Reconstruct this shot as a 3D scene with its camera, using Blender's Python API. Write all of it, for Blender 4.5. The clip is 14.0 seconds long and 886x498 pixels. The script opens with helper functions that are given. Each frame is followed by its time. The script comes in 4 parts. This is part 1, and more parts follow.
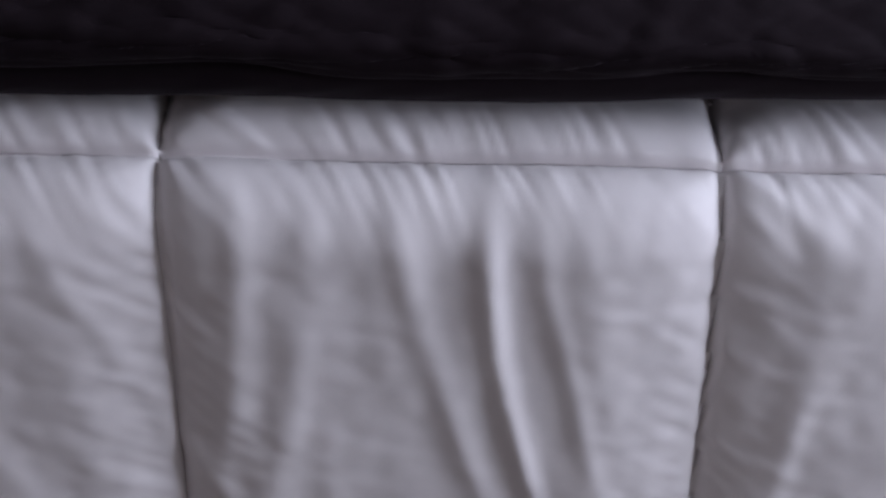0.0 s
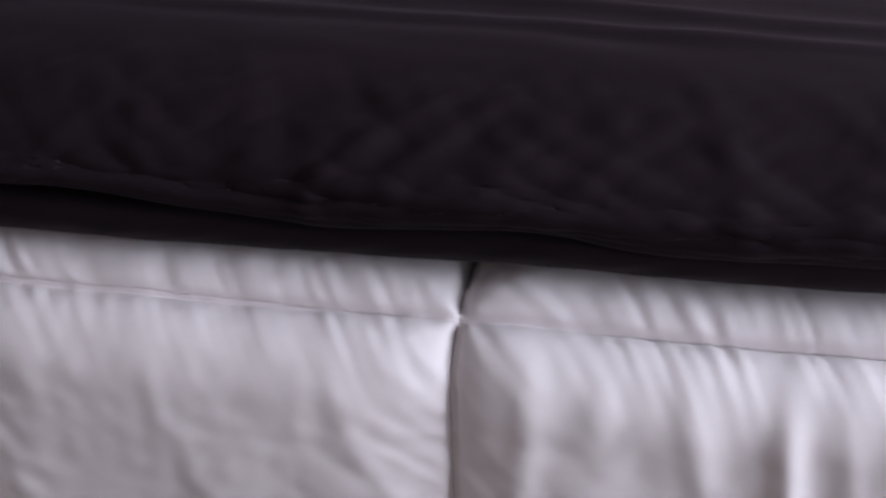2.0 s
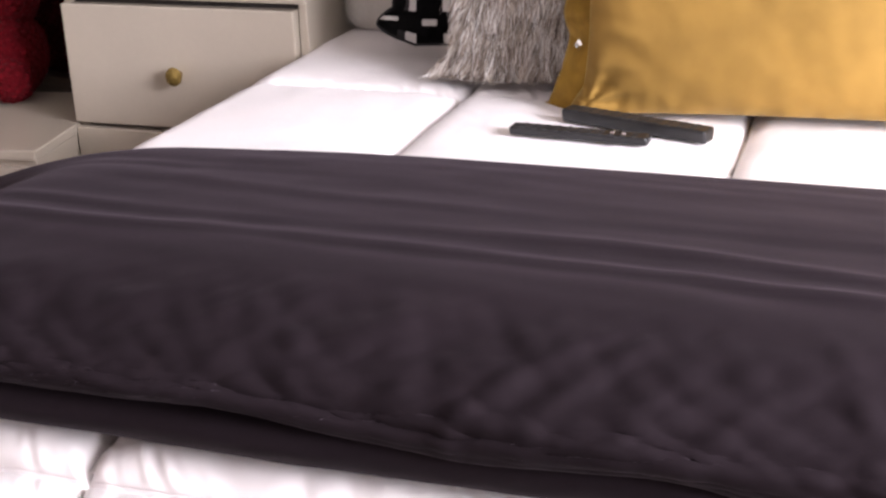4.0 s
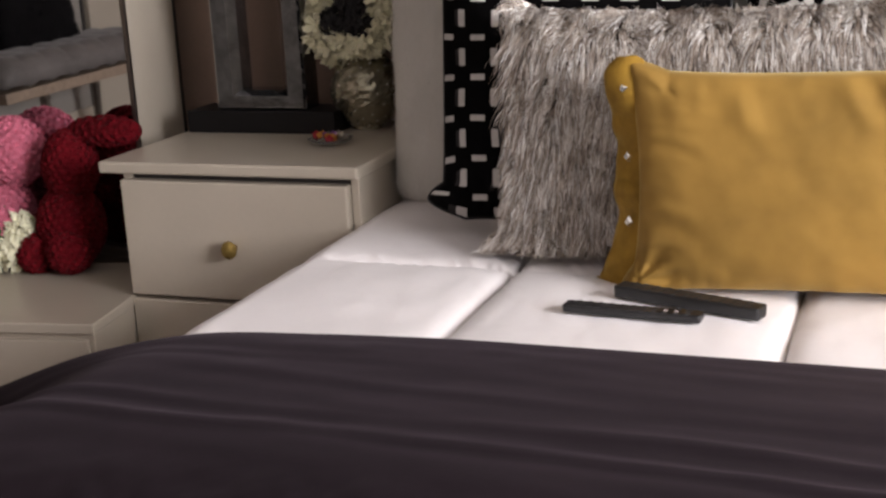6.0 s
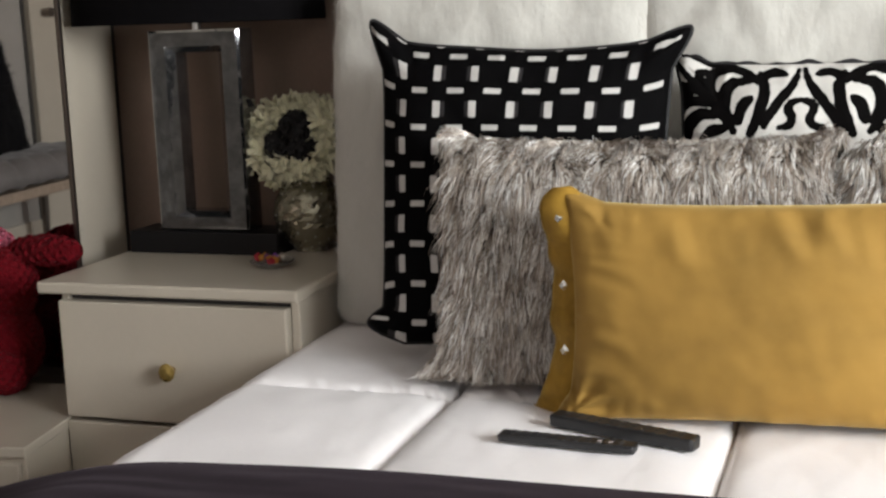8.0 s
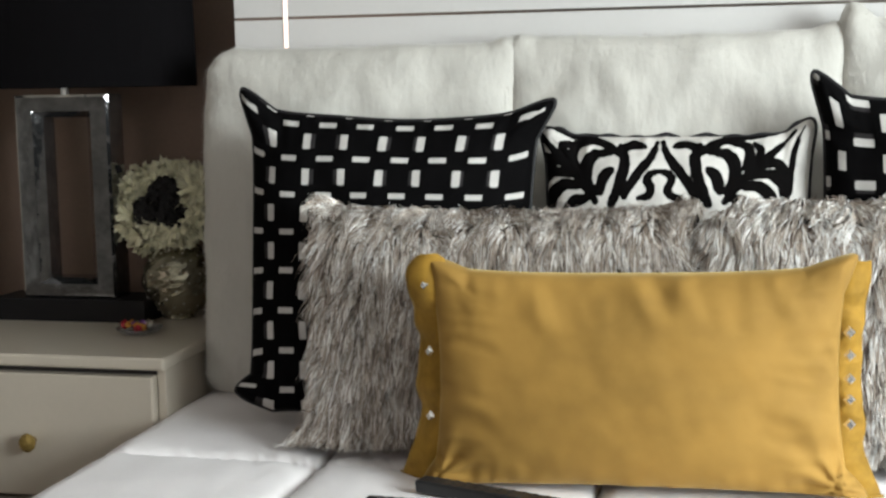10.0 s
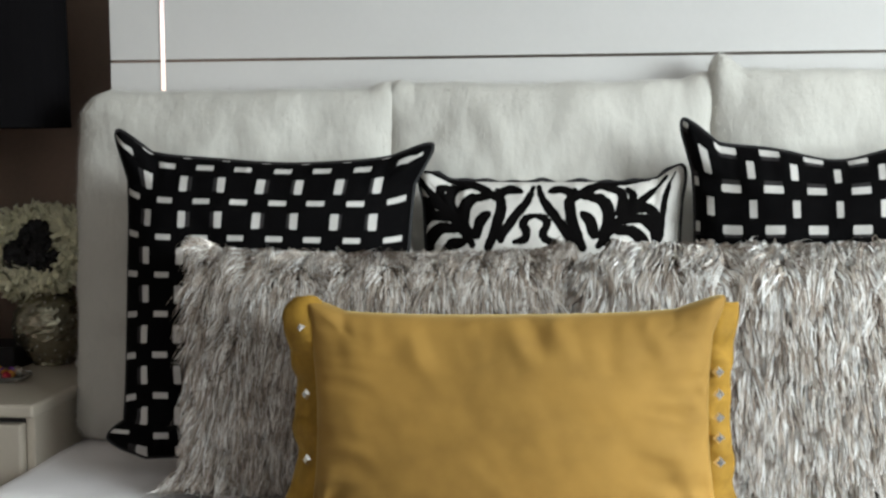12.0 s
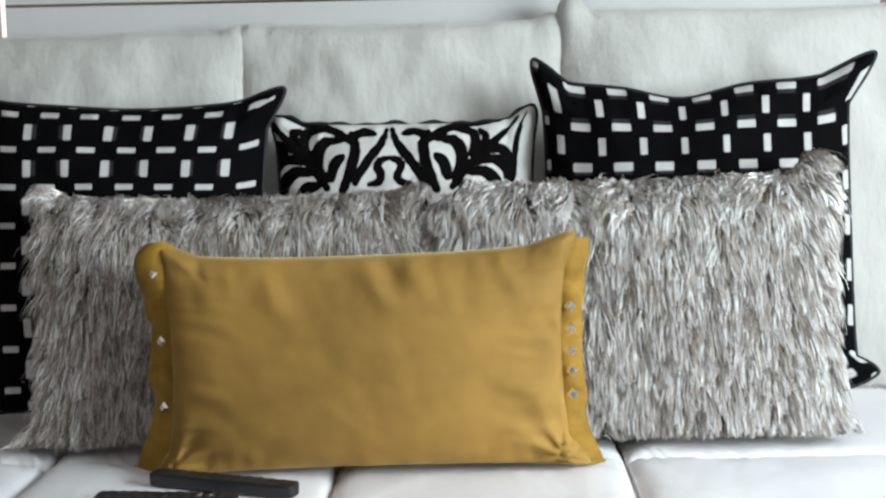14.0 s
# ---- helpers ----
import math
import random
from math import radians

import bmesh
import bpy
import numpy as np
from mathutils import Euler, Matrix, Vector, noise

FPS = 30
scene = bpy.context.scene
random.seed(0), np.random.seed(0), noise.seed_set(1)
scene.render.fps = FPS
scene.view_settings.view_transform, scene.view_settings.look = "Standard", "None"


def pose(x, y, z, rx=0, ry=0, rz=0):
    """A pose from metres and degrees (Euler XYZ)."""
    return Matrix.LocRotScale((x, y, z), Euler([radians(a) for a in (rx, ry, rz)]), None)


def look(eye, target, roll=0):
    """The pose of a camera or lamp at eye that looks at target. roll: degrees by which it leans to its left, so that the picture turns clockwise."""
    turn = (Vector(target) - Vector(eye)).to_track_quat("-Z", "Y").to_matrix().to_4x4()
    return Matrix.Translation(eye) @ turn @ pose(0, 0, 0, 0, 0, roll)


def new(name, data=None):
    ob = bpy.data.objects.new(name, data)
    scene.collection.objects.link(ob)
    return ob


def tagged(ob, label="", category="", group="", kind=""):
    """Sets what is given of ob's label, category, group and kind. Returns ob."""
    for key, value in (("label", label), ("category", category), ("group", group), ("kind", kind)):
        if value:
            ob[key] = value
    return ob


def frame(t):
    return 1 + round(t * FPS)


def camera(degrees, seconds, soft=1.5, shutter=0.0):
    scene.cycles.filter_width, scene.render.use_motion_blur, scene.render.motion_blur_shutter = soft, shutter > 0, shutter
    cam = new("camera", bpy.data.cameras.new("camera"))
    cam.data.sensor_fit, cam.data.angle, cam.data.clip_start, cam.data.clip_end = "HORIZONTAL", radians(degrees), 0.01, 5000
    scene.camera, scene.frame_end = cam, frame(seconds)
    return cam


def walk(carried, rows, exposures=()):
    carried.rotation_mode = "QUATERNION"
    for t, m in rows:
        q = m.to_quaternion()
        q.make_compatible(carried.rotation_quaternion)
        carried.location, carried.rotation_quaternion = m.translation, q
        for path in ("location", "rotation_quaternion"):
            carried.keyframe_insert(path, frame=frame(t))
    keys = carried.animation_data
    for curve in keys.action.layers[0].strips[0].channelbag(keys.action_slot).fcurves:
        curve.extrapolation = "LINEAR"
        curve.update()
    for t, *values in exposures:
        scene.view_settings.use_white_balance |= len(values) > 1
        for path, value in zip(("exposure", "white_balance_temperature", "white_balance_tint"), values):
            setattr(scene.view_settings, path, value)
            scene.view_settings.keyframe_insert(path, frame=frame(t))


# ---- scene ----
cam = camera(38.0, 14.0, soft=2.5)
PATH = [
    (0, (0.104, -2.942, 1.192), (0.187, -1.405, -0.085), 3.1),
    (0.5, (0.104, -2.942, 1.189), (0.036, -1.381, -0.059), 0.4),
    (1, (0.105, -2.935, 1.186), (-0.089, -1.35, -0.019), -0.9),
    (1.5, (0.105, -2.934, 1.185), (-0.202, -1.319, 0.045), -2.2),
    (2, (0.105, -2.937, 1.186), (-0.285, -1.284, 0.129), -2.4),
    (2.5, (0.107, -2.946, 1.188), (-0.359, -1.265, 0.211), -2.8),
    (3, (0.111, -2.964, 1.197), (-0.419, -1.251, 0.31), -2.5),
    (3.5, (0.104, -2.963, 1.2), (-0.468, -1.225, 0.394), -2.1),
    (4, (0.099, -2.972, 1.212), (-0.504, -1.211, 0.481), -1.8),
    (6.5, (0.081, -2.981, 1.285), (-0.606, -1.165, 0.804), -3.0),
    (7, (0.091, -2.964, 1.29), (-0.596, -1.139, 0.848), -2.9),
    (7.5, (0.102, -2.965, 1.291), (-0.562, -1.119, 0.899), -2.4),
    (8, (0.111, -2.969, 1.299), (-0.506, -1.099, 0.949), -1.9),
    (8.5, (0.119, -2.969, 1.3), (-0.46, -1.081, 0.986), -1.5),
    (9, (0.133, -2.976, 1.302), (-0.386, -1.067, 1.014), -1.4),
    (11.5, (0.143, -2.989, 1.284), (-0.182, -1.024, 1.097), -0.2),
    (12, (0.149, -2.991, 1.281), (-0.111, -1.015, 1.111), -0.3),
    (12.5, (0.154, -2.989, 1.278), (-0.064, -1.009, 1.1), -0.3),
    (13, (0.162, -2.988, 1.275), (0.004, -1.004, 1.079), -0.1),
    (13.5, (0.174, -2.992, 1.271), (0.078, -1.007, 1.044), -0.5),
    (14, (0.17, -2.998, 1.262), (0.117, -1.014, 1.016), -1.1),
]
EXPOSURES = [(0.0, -1.3, 5850, 33), (1.0, -1.2, 5950, 34), (1.5, -0.95, 6050, 34), (2.5, -0.4, 6150, 36), (3.5, 0.65, 6500, 36), (4.0, 0.98, 6650, 36), (6.5, 0.17, 6900, 29), (9.0, 0.3, 6500, 18), (11.5, 0.02, 6400, 16), (14.0, -0.12, 6000, 15)]
walk(cam, [(t, look(*p)) for t, *p in PATH], EXPOSURES)

# ---- world and light ----
world = bpy.data.worlds.new("world")
scene.world = world
world.use_nodes = True
sky = world.node_tree.nodes.new("ShaderNodeTexSky")
sky.sky_type = "NISHITA"
sky.sun_disc = False
sky.sun_elevation, sky.sun_rotation = radians(35), radians(90)
world.node_tree.links.new(sky.outputs[0], world.node_tree.nodes["Background"].inputs[0])
world.node_tree.nodes["Background"].inputs[1].default_value = 0.1


def area_lamp(name, at, target, sx, sy, power, colour):
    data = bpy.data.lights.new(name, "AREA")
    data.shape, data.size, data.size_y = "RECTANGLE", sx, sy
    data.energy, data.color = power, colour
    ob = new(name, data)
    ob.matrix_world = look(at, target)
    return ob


area_lamp("window_daylight", (2.72, -2.6, 1.72), (0, -2.6, 1.2), 1.8, 1.4, 210, (0.88, 1.0, 0.97))
# unseen warm fill lamp, added behind the camera to lift the left side
area_lamp("rear_warm_fill", (-2.4, -5.1, 1.6), (-2.4, 0, 1.2), 1.4, 1.2, 7.0, (1.0, 0.76, 0.62))


# ---- materials ----
def mat(name, colour, rough=0.6, metal=0.0, vary=0.12, scale=6.0, fine=90.0, bump=0.1, bump_scale=200.0,
        sheen=0.0, spec=0.5, island=0.0, sheen_tint=None, stretch=(1, 1, 1)):
    """A surface with colour variation at two scales and a fine relief."""
    m = bpy.data.materials.new(name)
    m.use_nodes = True
    nt = m.node_tree
    n, l = nt.nodes, nt.links
    b = n["Principled BSDF"]
    b.inputs["Roughness"].default_value = rough
    b.inputs["Metallic"].default_value = metal
    b.inputs["Specular IOR Level"].default_value = spec
    b.inputs["Sheen Weight"].default_value = sheen
    b.inputs["Sheen Roughness"].default_value = 0.35
    if sheen_tint:
        b.inputs["Sheen Tint"].default_value = (*sheen_tint, 1)
    co = n.new("ShaderNodeTexCoord")
    mp = n.new("ShaderNodeMapping")
    mp.inputs["Scale"].default_value = stretch
    l.new(co.outputs["Object"], mp.inputs[0])
    big, small = n.new("ShaderNodeTexNoise"), n.new("ShaderNodeTexNoise")
    big.inputs["Scale"].default_value, small.inputs["Scale"].default_value = scale, fine
    for t in (big, small):
        t.inputs["Detail"].default_value = 3
        l.new(mp.outputs[0], t.inputs["Vector"])
    add = n.new("ShaderNodeMath")
    add.operation = "MULTIPLY_ADD"
    l.new(small.outputs[0], add.inputs[0])
    add.inputs[1].default_value = 0.5
    l.new(big.outputs[0], add.inputs[2])
    rng = n.new("ShaderNodeMapRange")
    rng.inputs[1].default_value, rng.inputs[2].default_value = 0.4, 1.1
    rng.inputs[3].default_value, rng.inputs[4].default_value = 1 - vary, 1 + vary
    l.new(add.outputs[0], rng.inputs[0])
    last = rng.outputs[0]
    if island:
        geo = n.new("ShaderNodeNewGeometry")
        r2 = n.new("ShaderNodeMapRange")
        r2.inputs[3].default_value, r2.inputs[4].default_value = 1 - island, 1 + island
        l.new(geo.outputs["Random Per Island"], r2.inputs[0])
        mu = n.new("ShaderNodeMath")
        mu.operation = "MULTIPLY"
        l.new(last, mu.inputs[0]), l.new(r2.outputs[0], mu.inputs[1])
        last = mu.outputs[0]
    mix = n.new("ShaderNodeMix")
    mix.data_type, mix.blend_type = "RGBA", "MULTIPLY"
    mix.inputs[0].default_value = 1
    mix.inputs[6].default_value = (*colour, 1)
    l.new(last, mix.inputs[7])
    l.new(mix.outputs[2], b.inputs["Base Color"])
    if bump:
        bn = n.new("ShaderNodeTexNoise")
        bn.inputs["Scale"].default_value, bn.inputs["Detail"].default_value = bump_scale, 4
        l.new(mp.outputs[0], bn.inputs["Vector"])
        bu = n.new("ShaderNodeBump")
        bu.inputs["Strength"].default_value, bu.inputs["Distance"].default_value = bump, 0.004
        l.new(bn.outputs[0], bu.inputs["Height"])
        l.new(bu.outputs[0], b.inputs["Normal"])
    return m


def ramp_pattern(m, attr, stops):
    """Colours the surface by a stored pattern distance."""
    nt = m.node_tree
    n, l = nt.nodes, nt.links
    a = n.new("ShaderNodeAttribute")
    a.attribute_name = attr
    r = n.new("ShaderNodeValToRGB")
    els = r.color_ramp.elements
    els[0].position, els[0].color = stops[0][0], (*stops[0][1], 1)
    els[1].position, els[1].color = stops[1][0], (*stops[1][1], 1)
    for p, c in stops[2:]:
        els.new(p).color = (*c, 1)
    l.new(a.outputs["Fac"], r.inputs[0])
    mix = next(x for x in n if x.type == "MIX")
    l.new(r.outputs[0], mix.inputs[6])
    return m


M_WALL = mat("taupe_wall_paint", (0.23, 0.158, 0.122), 0.75, bump=0.08, bump_scale=260)
M_WHITEWALL = mat("pale_wall_paint", (0.3, 0.275, 0.245), 0.7, bump=0.08, bump_scale=260)
M_CEIL = mat("ceiling_paint", (0.65, 0.63, 0.61), 0.85, bump=0.1)
M_CARPET = mat("beige_carpet", (0.2, 0.17, 0.145), 0.95, vary=0.25, fine=300, bump=0.6, bump_scale=500)
M_LACQ = mat("white_lacquer", (0.46, 0.405, 0.33), 0.28, vary=0.04, bump=0.02, bump_scale=40)
M_HEAD = mat("headboard_lacquer", (0.6, 0.585, 0.57), 0.32, vary=0.03, bump=0.015, bump_scale=30)
# near-black fill; as drawer backing and casing strip it carries shade as colour
M_DARKFILL = mat("near_black_fill", (0.03, 0.026, 0.024), 0.6)
M_CHROME = mat("polished_chrome", (0.9, 0.9, 0.92), 0.08, 1.0, vary=0.02, bump=0)
M_STEEL = mat("dark_bronze_strip", (0.2, 0.17, 0.15), 0.3, 1.0, vary=0.05, bump=0)
M_GOLDMETAL = mat("brass", (0.42, 0.29, 0.12), 0.22, 1.0, vary=0.05, bump=0)
M_COMF = mat("white_cotton_sateen", (0.84, 0.8, 0.795), 0.6, vary=0.03, bump=0.03, bump_scale=500, sheen=0.2)
M_DUVET = mat("charcoal_cotton", (0.0118, 0.0078, 0.0101), 0.8, vary=0.2, bump=0.08, bump_scale=500, sheen=0.035, spec=0.07, sheen_tint=(1.0, 0.8, 0.95))
M_PLUSH = mat("white_faux_fur", (0.55, 0.53, 0.485), 0.95, vary=0.05, scale=9, fine=110, bump=0.55, bump_scale=64, sheen=0.2,
              stretch=(1, 1, 0.45))
M_VELVET = mat("mustard_velvet", (0.305, 0.172, 0.04), 0.75, vary=0.34, scale=4.5, fine=14, bump=0.2, bump_scale=13, sheen=0.42,
               sheen_tint=(1.0, 0.8, 0.36), spec=0.15)
# the same velvet slightly darker: shade on the set-back flanges, put into colour
M_VELVET_SHADED = mat("mustard_velvet_shade_in_colour", (0.3, 0.165, 0.022), 0.75, vary=0.3, scale=25, bump=0.06, sheen=0.3,
                 sheen_tint=(1.0, 0.75, 0.3), spec=0.2)
M_DASH = ramp_pattern(mat("black_velvet_white_dash", (1, 1, 1), 0.8, vary=0.1, scale=20, bump=0.12, bump_scale=300, sheen=0.0, spec=0.03),
                      "weave", ((0.47, (0.003, 0.0028, 0.003)), (0.53, (0.02, 0.018, 0.019)), (0.72, (0.045, 0.042, 0.042)),
                                (0.78, (0.52, 0.5, 0.475))))
M_ZEBRA = ramp_pattern(mat("black_velvet_on_ivory", (1, 1, 1), 0.8, vary=0.08, scale=20, bump=0.12, bump_scale=300, sheen=0.0, spec=0.03),
                       "weave", ((0.46, (0.0035, 0.003, 0.003)), (0.54, (0.6, 0.575, 0.54))))
M_PIPING = mat("black_cord", (0.008, 0.007, 0.008), 0.7, bump=0.2)
M_SHAG = mat("silver_ribbon_shag", (0.58, 0.525, 0.465), 0.36, 0.25, vary=0.3, scale=30, fine=150, bump=0, spec=0.45)
nt = M_SHAG.node_tree
geo = nt.nodes.new("ShaderNodeAttribute")
geo.attribute_name = "weave"
tone = nt.nodes.new("ShaderNodeValToRGB")
for k, (p, c) in enumerate(((0.08, (0.1, 0.076, 0.064)), (0.36, (0.31, 0.245, 0.2)), (0.64, (0.54, 0.475, 0.41)), (0.88, (0.86, 0.85, 0.83)))):
    el = tone.color_ramp.elements[k] if k < 2 else tone.color_ramp.elements.new(p)
    el.position, el.color = p, (*c, 1)
nt.links.new(geo.outputs["Fac"], tone.inputs[0])
nt.links.new(tone.outputs[0], next(x for x in nt.nodes if x.type == "MIX").inputs[6])
M_SHAGBASE = mat("taupe_shag_ground", (0.1, 0.083, 0.07), 0.9, vary=0.3, spec=0.1)
M_BLACKLACQ = mat("black_lacquer", (0.008, 0.0075, 0.008), 0.5, bump=0.02, spec=0.2)
M_SHADE = mat("black_linen_shade", (0.0045, 0.004, 0.0045), 0.95, bump=0.1, bump_scale=400, spec=0.05)
M_MIRROR = mat("mirror_silvering", (0.66, 0.66, 0.66), 0.02, 1.0, vary=0.0, bump=0)
M_BEVEL = mat("antiqued_mirror_glass", (0.33, 0.333, 0.345), 0.05, 0.95, vary=0.45, scale=22, fine=80, bump=0.14, bump_scale=12)
M_VASE = mat("crackled_mercury_glass", (0.32, 0.295, 0.22), 0.22, 0.85, vary=0.3, bump=0.1)
M_PETAL = mat("ivory_silk_petal", (0.7, 0.68, 0.5), 0.7, vary=0.12, bump=0.1, island=0.15)
M_BLACKPETAL = mat("black_silk_petal", (0.008, 0.007, 0.008), 0.8, bump=0.1)
M_LEAF = mat("silk_leaf", (0.06, 0.15, 0.04), 0.6, island=0.2)
M_RED = mat("crimson_foam_roses", (0.135, 0.003, 0.007), 0.9, vary=0.3, scale=30, bump=0.3, bump_scale=90, sheen=0.05, spec=0.15)
M_PINK = mat("pink_foam_roses", (0.6, 0.16, 0.23), 0.9, vary=0.25, scale=30, bump=0.3, bump_scale=90, sheen=0.1, spec=0.2)
M_REMOTE = mat("black_plastic", (0.012, 0.012, 0.013), 0.4, bump=0.05)
M_BUTTON = mat("grey_rubber_button", (0.035, 0.035, 0.037), 0.6)
M_BUTTON_PALE = mat("pale_button", (0.5, 0.42, 0.42), 0.5)
M_CRYSTAL = mat("clear_rhinestone", (0.95, 0.93, 0.88), 0.05, 0.9, vary=0.05, bump=0)
M_GREYVELVET = mat("grey_tufted_velvet", (0.13, 0.115, 0.108), 0.7, vary=0.3, sheen=0.25)
M_WOOD = mat("limed_oak", (0.3, 0.22, 0.16), 0.5, vary=0.25, stretch=(1, 6, 6))
M_BLACKFUR = mat("black_shag", (0.005, 0.0045, 0.005), 0.9, vary=0.3, bump=0.4, spec=0.1)
M_CUTGLASS = mat("clear_cut_glass", (0.8, 0.8, 0.8), 0.05, 0.0, vary=0.05, bump=0.2, bump_scale=120)
M_CUTGLASS.node_tree.nodes["Principled BSDF"].inputs["Transmission Weight"].default_value = 0.9
M_AMBER = mat("amber_crystal", (0.4, 0.27, 0.08), 0.08, 0.7, vary=0.1, bump=0)
GEMS = [mat("ruby_glass", (0.3, 0.02, 0.03), 0.1, 0.3, bump=0), mat("amethyst_glass", (0.16, 0.05, 0.25), 0.1, 0.3, bump=0),
        mat("amber_glass", (0.45, 0.2, 0.04), 0.1, 0.3, bump=0), M_CRYSTAL]


# ---- building helpers ----
def link(name, bm, material, parent=None, label="", smooth=False):
    me = bpy.data.meshes.new(name)
    bm.to_mesh(me)
    bm.free()
    if smooth:
        me.shade_smooth()
    if material:
        me.materials.append(material)
    ob = new(name, me)
    if parent:
        ob.parent = parent
    if label:
        tagged(ob, label)
    return ob


def part(name, bm, material, parent, label="", smooth=False):
    return link(name, bm, material, parent, label, smooth)


def raw(name, verts, faces, material, parent=None, label="", smooth=True, attr=None):
    me = bpy.data.meshes.new(name)
    me.from_pydata([tuple(v) for v in verts], [], faces)
    if attr is not None:
        a = me.attributes.new("weave", "FLOAT", "POINT")
        a.data.foreach_set("value", np.asarray(attr, dtype=np.float32))
    if smooth:
        me.shade_smooth()
    me.materials.append(material)
    ob = new(name, me)
    if parent:
        ob.parent = parent
    if label:
        tagged(ob, label)
    return ob


def thing(name, label, category, at=(0, 0, 0), group="", kind=""):
    e = new(name)
    e.empty_display_size = 0.05
    e.location = at
    return tagged(e, label, category, group, kind)


def block(x0, x1, y0, y1, z0, z1, bevel=0.0, seg=2, bm=None):
    bm = bm or bmesh.new()
    r = bmesh.ops.create_cube(bm, size=1)
    for v in r["verts"]:
        v.co = (x0 + (v.co.x + .5) * (x1 - x0), y0 + (v.co.y + .5) * (y1 - y0), z0 + (v.co.z + .5) * (z1 - z0))
    if bevel:
        es = {e for v in r["verts"] for e in v.link_edges}
        bmesh.ops.bevel(bm, geom=list(es), offset=bevel, segments=seg, profile=0.5, affect="EDGES")
    return bm


def rod(p, q, r, n=10, r2=None):
    """A straight tapered rod from p to q."""
    bm = bmesh.new()
    p, q = Vector(p), Vector(q)
    d = q - p
    bmesh.ops.create_cone(bm, cap_ends=True, segments=n, radius1=r, radius2=r if r2 is None else r2, depth=d.length)
    bm.transform(Matrix.Translation((p + q) / 2) @ d.to_track_quat("Z", "Y").to_matrix().to_4x4())
    return bm


def structure(name, x0, x1, y0, y1, z0, z1, material, label, bevel=0.0):
    return tagged(link(name, block(x0, x1, y0, y1, z0, z1, bevel), material), label, kind="structure")


def nz(x, y, z=0.0):
    return noise.noise(Vector((x, y, z)))


def sstep(a, b, x):
    t = min(1.0, max(0.0, (x - a) / (b - a)))
    return t * t * (3 - 2 * t)


def grid_faces(nu, nv):
    return [(j * nu + i, j * nu + i + 1, (j + 1) * nu + i + 1, (j + 1) * nu + i) for j in range(nv - 1) for i in range(nu - 1)]


# ---- the room ----
ROOM_L, ROOM_R, ROOM_F, TOP = -4.6, 2.75, -5.2, 2.6
structure("floor", ROOM_L, ROOM_R, ROOM_F, 0.12, -0.1, 0, M_CARPET, "beige cut-pile carpet floor")
structure("ceiling", ROOM_L, ROOM_R, ROOM_F, 0.12, TOP, TOP + 0.1, M_CEIL, "plain off-white ceiling")
structure("wall_north", ROOM_L - 0.1, ROOM_R + 0.1, 0.12, 0.22, 0, TOP, M_WALL, "taupe painted wall behind the bed")
structure("wall_west", ROOM_L - 0.1, ROOM_L, ROOM_F, 0.12, 0, TOP, M_WHITEWALL, "pale grey painted side wall")
# south wall with an opening behind the added fill lamp
structure("wall_south_a", ROOM_L - 0.1, -3.1, ROOM_F - 0.1, ROOM_F, 0, TOP, M_WHITEWALL, "pale grey painted rear wall")
structure("wall_south_b", -1.7, ROOM_R + 0.1, ROOM_F - 0.1, ROOM_F, 0, TOP, M_WHITEWALL, "pale grey painted rear wall")
structure("wall_south_c", -3.1, -1.7, ROOM_F - 0.1, ROOM_F, 0, 1.0, M_WHITEWALL, "pale grey painted rear wall")
structure("wall_south_d", -3.1, -1.7, ROOM_F - 0.1, ROOM_F, 2.2, TOP, M_WHITEWALL, "pale grey painted rear wall")
# east wall with a window opening
structure("wall_east_a", ROOM_R, ROOM_R + 0.1, ROOM_F, -3.5, 0, TOP, M_WHITEWALL, "pale grey painted window wall")
structure("wall_east_b", ROOM_R, ROOM_R + 0.1, -1.7, 0.12, 0, TOP, M_WHITEWALL, "pale grey painted window wall")
structure("wall_east_c", ROOM_R, ROOM_R + 0.1, -3.5, -1.7, 0, 1.0, M_WHITEWALL, "pale grey painted window wall")
structure("wall_east_d", ROOM_R, ROOM_R + 0.1, -3.5, -1.7, 2.45, TOP, M_WHITEWALL, "pale grey painted window wall")

# closet return that stands out from the north wall, with a mirror on its face
structure("wall_return", -3.4, -1.812, -0.165, 0.085, 0, TOP, M_LACQ, "white painted wall return beside the nightstand", 0.004)
# near-black block between the return and the north wall
structure("wall_return_dark_strip", -3.4, -1.826, 0.085, 0.12, 0, TOP, M_DARKFILL, "dark strip behind the white return")
mirror = thing("wall_mirror", "tall frameless wall mirror with a thin dark edge", "mirror", (-2.528, -0.17, 0.3))
mirror.rotation_euler = (radians(0.45), 0, 0)
part("mirror_glass", block(-0.845, 0.732, -0.012, 0.0, 0, 1.95), M_MIRROR, mirror, "clear silvered mirror glass")
part("edge_strip", block(0.733, 0.743, -0.013, 0.0, 0, 1.95, 0.002), M_STEEL, mirror, "thin dark metal edge")

# door and baseboard on the west wall, seen in the mirror
door = tagged(link("door_1", block(ROOM_L, ROOM_L + 0.035, -4.83, -4.04, 0.0, 2.04, 0.003), M_LACQ),
              "plain white door with dark metal knob", "door", kind="structure")
for y in (-4.91, -4.035):
    structure("trim_door_side", ROOM_L, ROOM_L + 0.05, y, y + 0.075, 0, 2.1, M_LACQ, "white painted door casing", 0.004)
# thin dark strip: the casing's shadow line put in as colour
structure("trim_door_painted_shadow", ROOM_L, ROOM_L + 0.012, -3.958, -3.94, 0, 2.1, M_DARKFILL, "painted shadow line beside the door casing")
